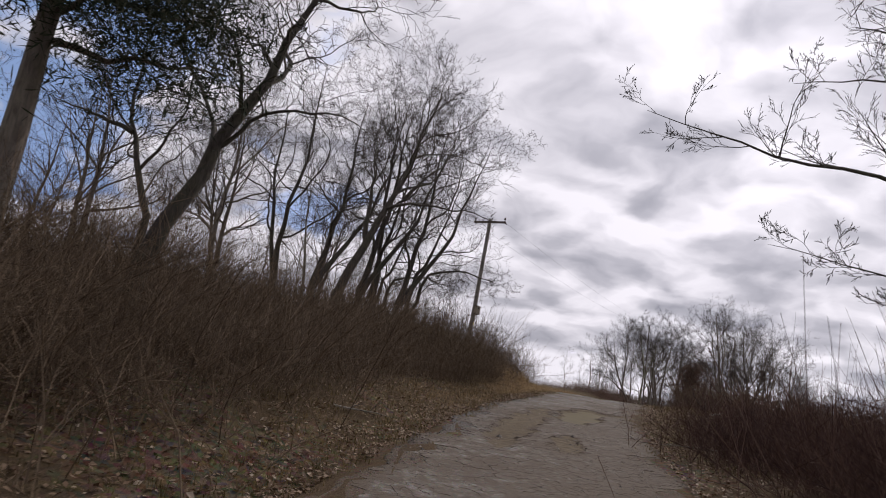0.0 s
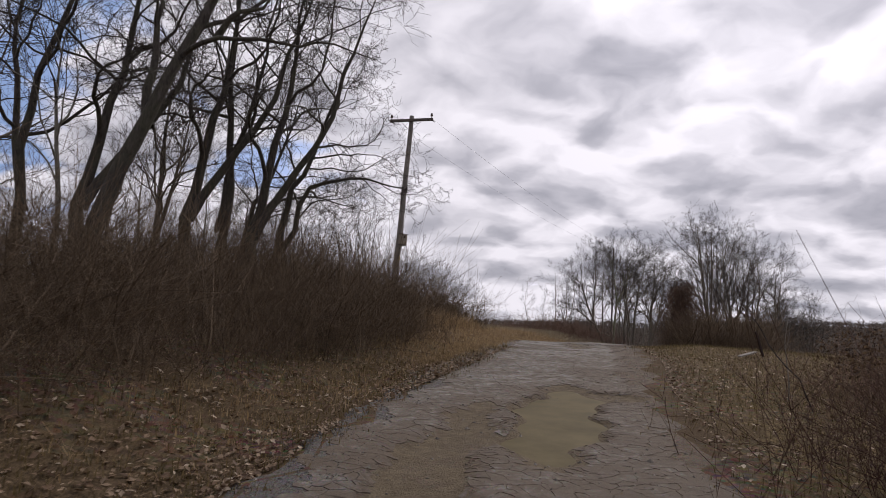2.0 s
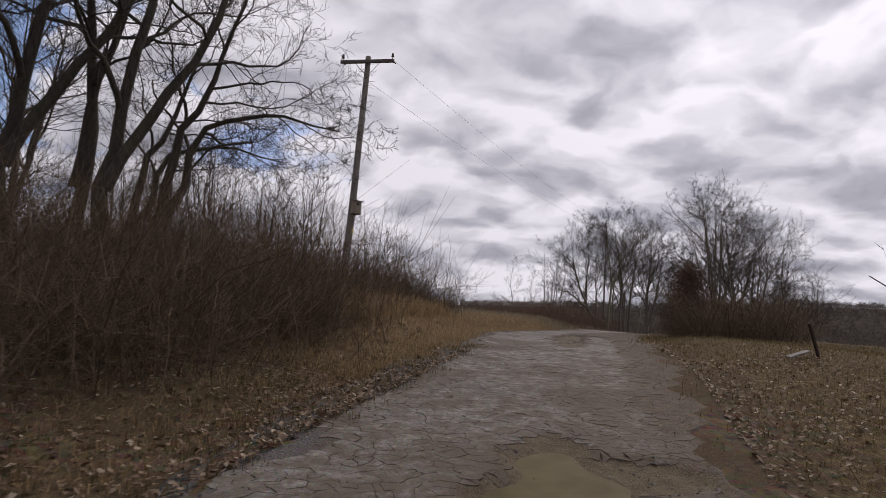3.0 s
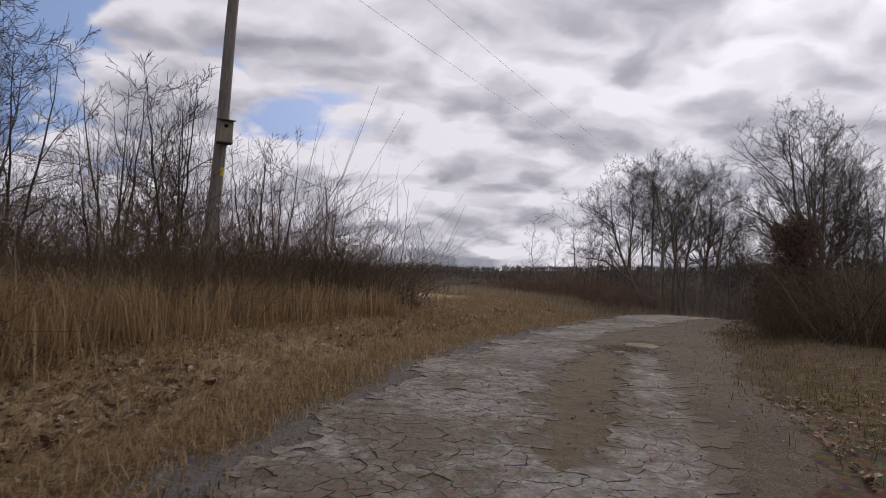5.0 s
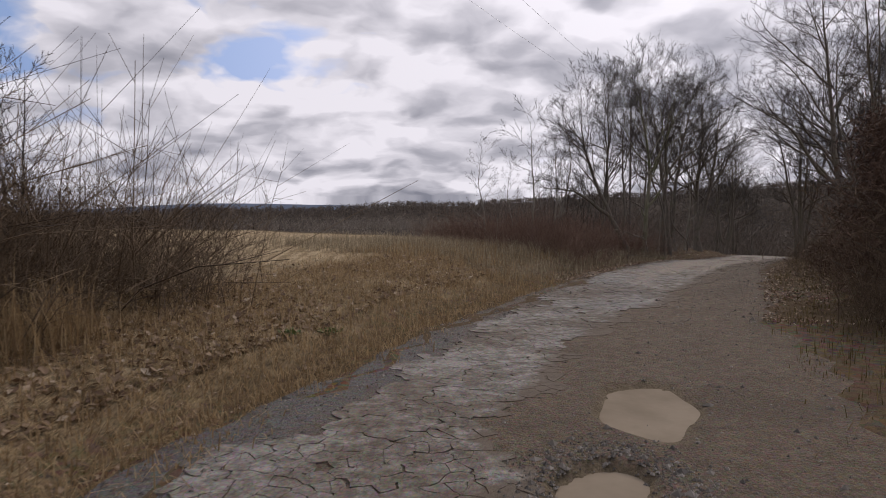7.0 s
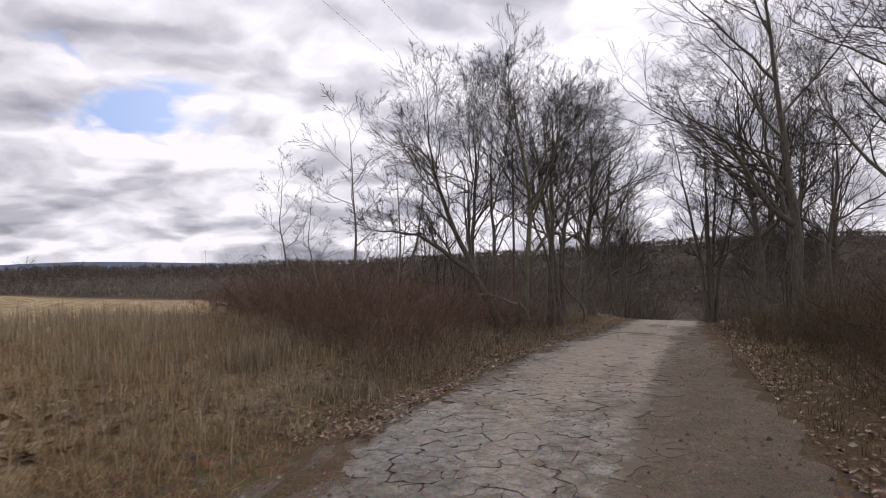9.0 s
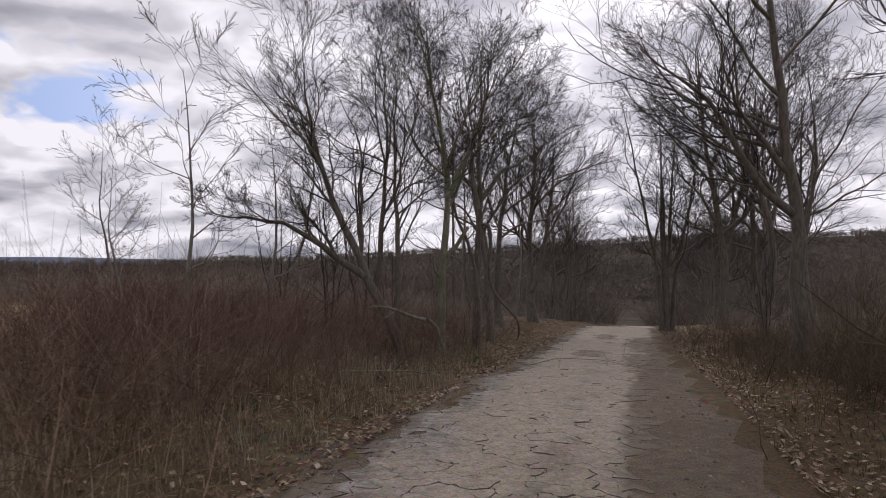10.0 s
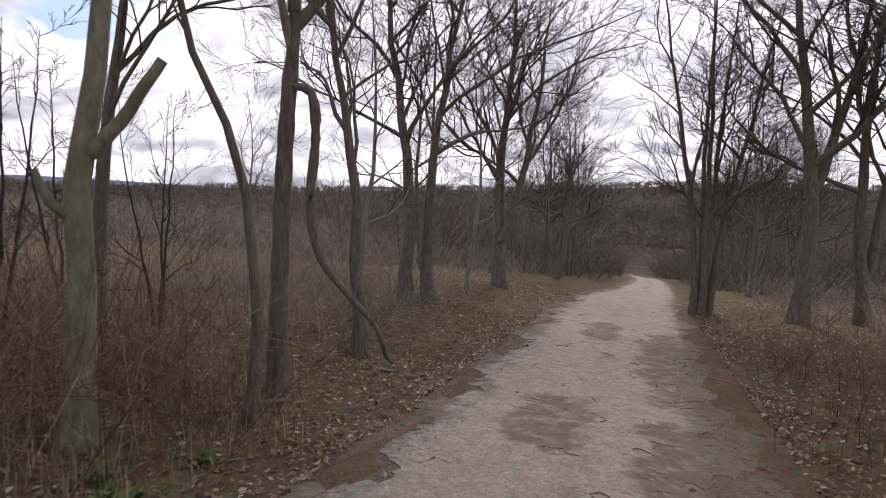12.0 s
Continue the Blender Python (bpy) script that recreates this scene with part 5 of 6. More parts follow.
# ---------------------------------------------------------------- brush
def shrub_mesh(name, seed, stems, height, spread, twigs, mat, thick=0.006):
    """Arching stems that lean every way, each with curved side twigs."""
    rs = np.random.RandomState(seed)
    az, lean = rs.uniform(0, 6.283, stems), np.abs(rs.normal(0, 0.5, stems))
    b = np.stack([rs.normal(0, spread * 0.34, stems), rs.normal(0, spread * 0.34, stems), np.full(stems, -0.1)], 1)
    h = height * rs.uniform(0.4, 1.12, stems)
    way = np.stack([np.cos(az) * np.sin(lean), np.sin(az) * np.sin(lean), np.cos(lean)], 1)
    t = np.linspace(0, 1, 4)
    turn = az + rs.normal(0, 0.8, stems)
    droop = np.stack([np.cos(turn), np.sin(turn), -0.75 * np.ones(stems)], 1) * (h * rs.uniform(0.0, 0.55, stems))[:, None]
    line = b[:, None] + way[:, None] * (h[:, None, None] * t[None, :, None]) + droop[:, None] * (t**2)[None, :, None] + rs.normal(0, 0.035, (stems, 4, 3)) * t[None, :, None]
    r = thick * rs.uniform(0.6, 1.5, stems)[:, None] * np.linspace(1, 0.35, 4)[None]
    n = stems * twigs
    k, f = np.repeat(np.arange(stems), twigs), rs.uniform(0.15, 0.98, n)
    i = np.minimum((f * 3).astype(int), 2)
    g = (f * 3 - i)[:, None]
    p = line[k, i] * (1 - g) + line[k, i + 1] * g
    w = way[k] * 0.5 + rs.normal(0, 0.6, (n, 3))
    w[:, 2] += 0.25
    L = (h[k] * rs.uniform(0.12, 0.38, n))[:, None]
    tl = np.stack([p, p + w * L], 1)
    made = []
    for pname, (v, q) in (("stemwork", tubes(line, r, 3)), ("twig_spray", tubes(tl, np.tile([[thick * 0.5, thick * 0.25]], (n, 1)), 3))):
        me = bpy.data.meshes.new(pname)
        me_fill(me, v, q)
        me.polygons.foreach_set("use_smooth", np.zeros(len(me.polygons), bool))
        me.materials.append(mat)
        made.append((pname, me))
    return made


TALL = [shrub_mesh("shrub", 60 + k, 84, 2.1, 1.7, 12, M_BRUSH, 0.0052) for k in range(4)]
RED = [shrub_mesh("shrub", 70 + k, 84, 1.4, 1.8, 12, M_BRUSH_RED, 0.0043) for k in range(4)]
LOW = [shrub_mesh("shrub", 80 + k, 76, 1.1, 1.7, 12, M_BRUSH, 0.0043) for k in range(3)]

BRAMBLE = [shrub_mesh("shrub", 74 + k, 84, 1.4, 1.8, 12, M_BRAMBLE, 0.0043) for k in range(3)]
GREY = [shrub_mesh("shrub", 90 + k, 50, 1.1, 1.7, 7, M_BRUSH_GREY, 0.0055) for k in range(3)]


def field_side(x, y):
    """True where a spot lies beyond the brush, on the field."""
    return x < 11.2 - 0.2 * (y - 46.6) + 0.5 * np.sin(np.multiply(y, 1.3))


def scatter(meshes, spots, label, group, seed, lo=0.75, hi=1.2, category="shrub", by_field=False, name="shrub"):
    rng = random.Random(seed)
    for s_, d_ in spots:
        px, py = place(s_, d_)
        if by_field and field_side(px, py):
            continue
        ob = new(name)
        for pname, me in rng.choice(meshes):
            p = new(pname, me)
            p.parent = ob
            tagged(p, kind="stuff")
        stand(ob, float(px), float(py), rng.uniform(0, 360), rng.uniform(lo, hi), 0.0)
        tagged(ob, label, category, group)


def spread(seed, n, s0, s1, d0, d1, apart=0.75):
    """Spots in a strip of the plan, none too near another."""
    rng, out = random.Random(seed), []
    for _ in range(n * 12):
        p = (rng.uniform(s0, s1), rng.uniform(d0, d1))
        if all((p[0] - a) ** 2 + (p[1] - b) ** 2 > apart**2 for a, b in out):
            out.append(p)
        if len(out) == n:
            break
    return out


scatter(TALL, spread(1, 88, -3, 25, -8.8, -4.1, 0.75), "tangled leafless brown shrub on the bank", "shrubs on the bank", 1, 0.75, 1.1)
scatter(LOW, spread(2, 30, -2, 11, -4.8, -3.5, 0.55) + spread(12, 40, 11, 25, -5.3, -4.0, 0.55), "low leafless brown shrub at the foot of the bank", "low shrubs", 2, 0.7, 1.15)
scatter(TALL, spread(3, 30, 26, 39, -10, -5.4, 0.85), "tangled leafless brown shrub behind the pole", "shrubs on the bank", 3, 0.65, 0.95)
scatter(RED, spread(4, 72, 44, 57, -13, -3.0, 0.8), "low reddish-brown leafless bush by the lane", "reddish bushes", 4, 0.8, 1.15, "bush", True, "bush")
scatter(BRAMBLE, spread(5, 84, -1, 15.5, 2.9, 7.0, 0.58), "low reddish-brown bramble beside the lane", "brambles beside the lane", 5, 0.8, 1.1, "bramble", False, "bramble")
scatter(TALL, spread(6, 34, 37, 56, 3.4, 6.8, 0.8), "tangled leafless brown shrub under the trees", "shrubs under the trees", 6, 0.5, 0.85)
scatter(LOW, spread(7, 24, 39, 62, 2.6, 4.0, 0.8), "low leafless brown shrub beside the lane", "low shrubs", 7, 0.5, 0.9)


THORN = [shrub_mesh("shrub", 85 + k, 70, 3.0, 2.2, 10, M_BRUSH, 0.009) for k in range(3)]
for k_, (x, y, sz) in enumerate(((2.1, 34.7, 0.95), (3.3, 34.5, 0.85), (3.8, 36.2, 0.9), (1.1, 34.3, 1.15), (0.2, 35.6, 1.3), (2.7, 37.2, 0.9), (4.7, 37.4, 0.55), (-0.9, 34.9, 1.05), (-2.2, 33.2, 1.0), (-3.4, 35.4, 1.1), (-1.6, 31.0, 0.9), (1.8, 38.6, 0.8))):
    bush = new("thorn_bush")
    for pname, me in THORN[k_ % 3]:
        twig = new(pname, me)
        twig.parent = bush
        tagged(twig, kind="stuff")
    tagged(stand(bush, x, y, 47 * k_, sz, 0.0), "tall leafless thorn bush behind dry grass", "bush", "thorn bushes by the field")
scatter(GREY, spread(8, 46, 54.5, 66, -9, -3.7, 0.8), "low leafless tangled shrub under the trees", "low shrubs", 8, 0.6, 1.0)


def leafy_shrub(seed, x, y, size):
    """A low shrub that still holds its withered leaves."""
    rs = np.random.RandomState(seed)
    bush = new("leafy_shrub")
    for pname, me in RED[seed % 4]:
        twig = new(pname, me)
        twig.parent = bush
        tagged(twig, kind="stuff")
    n = 1100
    a, r = rs.uniform(0, 6.283, n), np.sqrt(rs.uniform(0, 1, n)) * 0.95
    c = np.stack([np.cos(a) * r, np.sin(a) * r, np.maximum(1.3 - 0.45 * r**2 - np.abs(rs.normal(0, 0.45, n)), 0.12)], 1)
    f, g = rs.normal(0, 0.02, (n, 3)), rs.normal(0, 0.014, (n, 3))
    v = np.stack([c - f, c + g, c + f, c - g], 1).reshape(-1, 3)
    i = np.arange(n)[:, None] * 4
    t = np.concatenate([i + np.array([[0, 1, 2]]), i + np.array([[0, 2, 3]])], 1).reshape(-1, 3)
    tagged(mesh_object("withered_leaves", v, None, t, M_LEAF_DARK, False, bush), "withered brown leaves", kind="stuff")
    tagged(stand(bush, x, y, 50 * seed, size, 0.0), "low shrub with withered brown leaves", "shrub", "leafy shrubs")


for k_, (x, y, sz) in enumerate(((8.4, 15.6, 0.8), (9.4, 15.4, 0.9), (7.2, 9.8, 0.95), (8.2, 11.2, 1.0), (9.6, 17.8, 0.85), (6.8, 8.0, 0.85))):
    leafy_shrub(140 + k_, x, y, sz)


def thicket(name, seed, n, s0, s1, d0, d1, height, mat, label, west=None, thick=0.008):
    """Understorey too dense to count, as one mesh of bare stems."""
    rs = np.random.RandomState(seed)
    s, d = rs.uniform(s0, s1, n), rs.uniform(d0, d1, n)
    x, y = place(s, d)
    if west is not None:
        keep = ~field_side(x, y) if west == "field" else x > west + 0.05 * (y - 45)
        x, y, n = x[keep], y[keep], int(keep.sum())
    z = land(x, y)
    h = height * rs.uniform(0.35, 1.15, n)
    lean = rs.normal(0, 0.55, (n, 2))
    base = np.stack([x, y, z - 0.05], 1)
    t = np.linspace(0, 1, 4)
    top = np.stack([lean[:, 0] * h, lean[:, 1] * h, h], 1)
    line = base[:, None] + top[:, None] * t[None, :, None] + rs.normal(0, 0.05 * height / 1.3, (n, 4, 3)) * t[None, :, None]
    pieces = [tubes(line, (thick * rs.uniform(0.6, 1.6, n))[:, None] * np.linspace(1, 0.4, 4)[None], 3)]
    m = n * 4
    k, f = np.repeat(np.arange(n), 4), rs.uniform(0.25, 0.95, m)
    i = np.minimum((f * 3).astype(int), 2)
    g = (f * 3 - i)[:, None]
    p = line[k, i] * (1 - g) + line[k, i + 1] * g
    w = rs.normal(0, 1, (m, 3))
    w[:, 2] = np.abs(w[:, 2])
    L = (h[k] * rs.uniform(0.1, 0.32, m))[:, None]
    pieces.append(tubes(np.stack([p, p + w * L], 1), np.tile([[thick * 0.6, thick * 0.4]], (m, 1)), 3))
    v, q = join_arrays(pieces)
    return tagged(mesh_object(name, v, q, None, mat), label, "undergrowth", kind="stuff")


def wood_belt(seed, n, a0, a1, r0, r1, h0, h1, label):
    """Bare woods on far slopes, between two bearings and two distances, as one mesh of stems and spreading limbs."""
    rs = np.random.RandomState(seed)
    az, r = np.radians(rs.uniform(a0, a1, n)), np.sqrt(rs.uniform(r0**2, r1**2, n))
    x, y = 15 + np.sin(az) * r, 40 + np.cos(az) * r
    z = land(x, y)
    h = rs.uniform(h0, h1, n) * rs.uniform(0.6, 1.2, n)
    base = np.stack([x, y, z - 0.5], 1)
    top = base + np.stack([rs.normal(0, 0.5, n), rs.normal(0, 0.5, n), h], 1)
    pieces = [tubes(np.stack([base, top], 1), np.tile([[0.2, 0.08]], (n, 1)), 3)]
    k = np.repeat(np.arange(n), 7)
    p = base[k] + (top - base)[k] * rs.uniform(0.3, 0.85, (len(k), 1))
    w = rs.normal(0, 1, (len(k), 3)) * (h[k] * 0.3)[:, None]
    w[:, 2] = np.abs(w[:, 2]) * 0.6 + 0.08 * h[k]
    pieces.append(tubes(np.stack([p, p + w], 1), np.tile([[0.22, 0.09]], (len(k), 1)), 3))
    v, q = join_arrays(pieces)
    tagged(mesh_object("hill_woods", v, q, None, M_WOODS), label, "woods", kind="stuff")


thicket("undergrowth", 91, 2300, 50, 100, -26, -4.6, 0.95, M_BRUSH_GREY, "grey-brown leafless undergrowth in the wood", 9.6)
thicket("undergrowth", 92, 800, 55, 100, 3.6, 9, 0.9, M_BRUSH_GREY, "grey-brown leafless undergrowth under the trees")
thicket("undergrowth", 87, 520, 45, 56, 3.4, 8.0, 1.1, M_BRUSH, "brown leafless undergrowth beside the lane")
thicket("undergrowth", 93, 2400, -8, 34, -18, -7, 1.5, M_BRUSH, "dense brown undergrowth on the bank")
thicket("undergrowth", 94, 1900, 43, 56, -20, -6, 1.2, M_BRUSH_RED, "reddish-brown low undergrowth by the field", "field")
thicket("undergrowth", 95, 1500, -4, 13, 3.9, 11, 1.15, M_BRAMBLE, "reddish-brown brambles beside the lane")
thicket("undergrowth", 96, 1100, 36, 46, 3.6, 7.0, 1.5, M_BRUSH, "dark leafless undergrowth by the bend")
thicket("far_woods", 89, 2200, 84, 190, 2.6, 20, 4.2, M_WOODS, "grey-brown bare woods along the far lane", None, 0.02)
thicket("far_woods", 90, 2200, 84, 190, -20, -2.6, 4.2, M_WOODS, "grey-brown bare woods along the far lane", None, 0.02)
thicket("undergrowth", 88, 3200, 66, 110, -50, -9, 1.2, M_BRUSH_GREY, "grey-brown weeds and scrub beyond the field", None, 0.012)
thicket("far_woods", 97, 2600, 95, 200, -70, -5, 4.5, M_WOODS, "grey-brown bare woods beyond the lane", 14.0, 0.03)
thicket("far_woods", 98, 2600, 92, 200, 5, 70, 4.0, M_WOODS, "grey-brown bare woods beyond the lane", None, 0.03)
wood_belt(93, 6000, -42, 70, 700, 840, 4.5, 8.0, "grey-brown bare woods along the far ridge")
wood_belt(95, 6000, -42, 75, 330, 760, 3.5, 8.0, "grey-brown bare woods on the far hills")
wood_belt(94, 5200, 14, 56, 260, 640, 4.0, 8.0, "grey-brown bare woods on the slope beyond the lane")
wood_belt(96, 4500, -52, 8, 150, 330, 0.9, 2.2, "dark bare woods beyond the stubble field")


# ---------------------------------------------------------------- grass, leaves, stones
def blades(name, seed, n, s0, s1, d0, d1, height, width, mat, label, clump=14, curve=0.45, tuft=0.09):
    rs = np.random.RandomState(seed)
    m = n // clump
    s, d = rs.uniform(s0, s1, m), rs.uniform(d0, d1, m)
    x, y = place(s, d)
    z = land(x, y)
    k = np.repeat(np.arange(m), clump)
    n = len(k)
    bx, by = x[k] + rs.normal(0, tuft, n), y[k] + rs.normal(0, tuft, n)
    b = np.stack([bx, by, z[k] - 0.02], 1)
    h = (height * rs.uniform(0.5, 1.1, m))[k] * rs.uniform(0.5, 1.1, n)
    az = rs.uniform(0, 6.283, n)
    o = np.stack([np.cos(az), np.sin(az), 0 * az], 1)
    side = np.stack([-np.sin(az), np.cos(az), 0 * az], 1) * (width * rs.uniform(0.6, 1.4, n))[:, None]
    c = (rs.uniform(0.05, 1, n) * curve)[:, None]
    mid = b + o * c * h[:, None] * 0.3 + np.array([0, 0, 1]) * h[:, None] * 0.55
    tip = b + o * c * h[:, None] + np.array([0, 0, 1]) * (h[:, None] * (1 - 0.45 * c))
    v = np.stack([b - side, b + side, mid + side * 0.7, mid - side * 0.7, tip], 1).reshape(-1, 3)
    i = np.arange(n)[:, None] * 5
    q, t = i + np.array([[0, 1, 2, 3]]), i + np.array([[3, 2, 4]])
    return tagged(mesh_object(name, v, q, t, mat), label, "grass", kind="stuff")


blades("tall_grass", 101, 20000, 24, 35.5, -7.4, -4.4, 0.85, 0.005, M_GRASS, "tall dry tan grass round the pole", 14, 0.95, 0.12)
blades("tall_grass", 102, 10000, 44, 50.5, -11, -3.6, 0.5, 0.004, M_WEED, "dry tan weeds by the field edge")
blades("tall_grass", 122, 9000, 44, 51, -8, -3.4, 0.34, 0.0042, M_GRASS, "tan grass by the field edge", 14, 0.8, 0.12)
blades("tall_grass", 103, 7000, 43, 58, -4.6, -2.2, 0.42, 0.004, M_WEED, "dry tan grass along the lane", 14, 0.8, 0.12)
blades("short_grass", 104, 16000, 11, 34, 2.1, 12, 0.1, 0.004, M_GRASS_SHORT, "short dry grass beside the lane", 8, 1.4, 0.3)
blades("short_grass", 105, 16000, 14, 42, -6.2, -2.3, 0.12, 0.004, M_GRASS, "short matted dry grass on the verge", 12)
blades("matted_straw", 109, 64000, 21, 44, -6.6, -2.2, 0.2, 0.0045, M_GRASS, "matted tan straw on the verge", 10, 1.7, 0.18)
blades("matted_straw", 119, 16000, 13, 50, -8, -2.1, 0.18, 0.0045, M_GRASS, "thin straw on the verge", 10, 1.7, 0.16)
blades("matted_straw", 110, 44000, 10, 36, 1.9, 11, 0.16, 0.004, M_GRASS_SHORT, "matted dull straw on the grass", 8, 1.8, 0.3)
blades("short_grass", 106, 7000, 36, 60, 1.8, 3.4, 0.16, 0.004, M_GRASS_SHORT, "short dry grass on the verge", 12)
blades("short_grass", 120, 13000, 4, 26, -3.9, -1.65, 0.15, 0.004, M_GRASS_SHORT, "olive dry grass at the foot of the bank", 12, 0.9, 0.12)
blades("short_grass", 107, 4000, -4, 14, -3.3, -1.6, 0.12, 0.004, M_GRASS_SHORT, "thin dry grass on the verge", 12)
blades("field_weeds", 108, 6000, 34, 48, -24, -7, 0.13, 0.005, M_WEED, "dry tan weeds of the field", 10)


def leaves(seed, n, s0, s1, d0, d1, label, size=0.024):
    rs = np.random.RandomState(seed)
    s = rs.uniform(s0, s1, n)
    u = rs.random_sample(n) ** 1.5
    d = d0 + (d1 - d0) * u
    patch = wavy(*place(s, d), 1.1, seed) + rs.normal(0, 0.5, n)
    keep = patch > -0.35
    s, d = s[keep], d[keep]
    n = len(s)
    x, y = place(s, d)
    z = land(x, y) + rs.uniform(0.005, 0.045, n)
    az, sz = rs.uniform(0, 6.283, n), size * rs.uniform(0.55, 1.5, n)
    f = np.stack([np.cos(az), np.sin(az), rs.normal(0, 0.35, n)], 1) * sz[:, None]
    g = np.stack([-np.sin(az), np.cos(az), rs.normal(0, 0.35, n)], 1) * (sz * rs.uniform(0.45, 0.75, n))[:, None]
    up = np.array([0, 0, 1]) * (sz * rs.uniform(0.0, 0.35, n))[:, None]
    c = np.stack([x, y, z], 1)
    v = np.stack([c - f, c - 0.1 * f + g + up, c + f + up * 0.4, c - 0.1 * f - g + up], 1).reshape(-1, 3)
    i = np.arange(n)[:, None] * 4
    t = np.concatenate([i + np.array([[0, 2, 1]]), i + np.array([[0, 3, 2]])], 1).reshape(-1, 3)
    return tagged(mesh_object("fallen_leaves", v, None, t, M_LEAF), label, "leaves", kind="stuff")


leaves(111, 40000, -4, 25, -1.75, -6.5, "brown curled oak leaves on the bank", 0.027)
leaves(112, 5000, 24, 42, -2.6, -7.5, "brown curled leaves on the matted verge")
leaves(116, 9000, 25, 44, -3.4, -6.4, "clumps of brown leaves caught in the straw", 0.04)
leaves(113, 15000, 2, 30, 1.8, 6.0, "brown curled leaves on the grass", 0.026)
leaves(114, 44000, 44, 74, -1.6, -8.5, "brown leaf litter under the trees")
leaves(115, 32000, 40, 74, 1.65, 7.5, "brown leaf litter on the verge under the trees")


def stones(seed, n):
    rs = np.random.RandomState(seed)
    s = rs.uniform(6, 64, n)
    d = rs.uniform(0, 1, n)
    lo, hi = left_edge(s) - 0.12, dirt_edge(s)
    d = lo + (hi - lo) * np.where(rs.rand(n) < 0.45, d * 0.16, np.where(rs.rand(n) < 0.5, 0.55 + 0.45 * d, d))
    ring = rs.rand(n) < 0.1
    a, rr = rs.uniform(0, 6.283, n), rs.normal(1.25, 0.3, n)
    s, d = np.where(ring, 34.1 + 0.42 * rr * np.cos(a), s), np.where(ring, 0.22 + 0.32 * rr * np.sin(a), d)
    x, y = place(s, d)
    z = dirt_level(s, d, x, y) + 0.002 - hole_depth(s, d)
    r = 0.009 * np.exp(rs.normal(0, 0.5, n))
    octa = np.array([(1, 0, 0), (0, 1, 0), (-1, 0, 0), (0, -1, 0), (0, 0, 0.7), (0, 0, -0.7)], float)
    v = octa[None] * r[:, None, None] * rs.uniform(0.6, 1.4, (n, 6, 1)) + np.stack([x, y, z], 1)[:, None]
    f = np.array([(0, 1, 4), (1, 2, 4), (2, 3, 4), (3, 0, 4), (1, 0, 5), (2, 1, 5), (3, 2, 5), (0, 3, 5)])
    t = (np.arange(n)[:, None, None] * 6 + f[None]).reshape(-1, 3)
    return tagged(mesh_object("gravel", v.reshape(-1, 3), None, t, M_STONE), "loose grey gravel on the lane", "gravel", kind="stuff")


stones(121, 14000)


def fallen_branch(seed, x, y, turn, length, r, label):
    rng = random.Random(seed)
    out = {}
    z = float(land(np.array([x]), np.array([y]))[0]) + r + 0.03
    grow(rng, out, Vector((0, 0, 0)), Vector((1, 0, 0.02)), length, r, 1, dict(count=(0, 5, 3, 2), ratio=(0.5, 0.35, 0.4, 0.4), depth=3, wobble=0.1, curl=0.02, lift=-0.04, least=0.004))
    root = tagged(tree_meshes("fallen_branch", out, M_BARK_PALE, M_TWIG), label, "branch", "fallen branches")
    root.matrix_basis = Matrix.Translation((x, y, z)) @ Euler((0, 0, radians(turn))).to_matrix().to_4x4()


for k, (s_, d_, turn, ln) in enumerate(((12.6, 2.9, 160, 1.6), (13.6, 3.3, 20, 1.3), (57.5, -2.6, 200, 2.0), (59.5, -2.3, 150, 1.5), (51.5, -3.2, 10, 1.6), (9.0, -3.0, 40, 1.2))):
    px, py = place(s_, d_)
    fallen_branch(130 + k, float(px), float(py), turn, ln, 0.022, "pale fallen branch on leaf litter")


def lodged_pole():
    """A long dead stem, fallen and lodged against the leaning tree."""
    root = tagged(new("fallen_branch"), "pale dead branch lodged against a leaning tree", "branch", "fallen branches")
    a, b = np.array([15.0, 50.72, 1.5]), np.array([16.05, 50.84, 1.28])
    u = np.linspace(0, 1, 14)[:, None]
    line = a + (b - a) * u + np.array([0, 0, 0.05]) * np.sin(u * 5.0) + np.array([0, 0.03, 0]) * np.sin(u * 8.0)
    v, q = tubes([line], [np.linspace(0.016, 0.036, 14)], 8)
    mesh_object("branch", v, q, None, M_BARK_PALE, True, root)
    foot = np.array([b, b + (0.22, 0.1, -0.2), b + (0.36, 0.2, -0.62)])
    v, q = tubes([foot], [[0.034, 0.03, 0.026]], 8)
    mesh_object("broken_foot", v, q, None, M_BARK_PALE, True, root)
    side = np.array([a + (b - a) * 0.45, a + (b - a) * 0.45 + (-0.18, -0.12, -0.08), a + (b - a) * 0.45 + (-0.34, -0.2, -0.1)])
    v, q = tubes([side], [[0.014, 0.01, 0.005]], 6)
    mesh_object("side_branch", v, q, None, M_BARK_PALE, True, root)


lodged_pole()


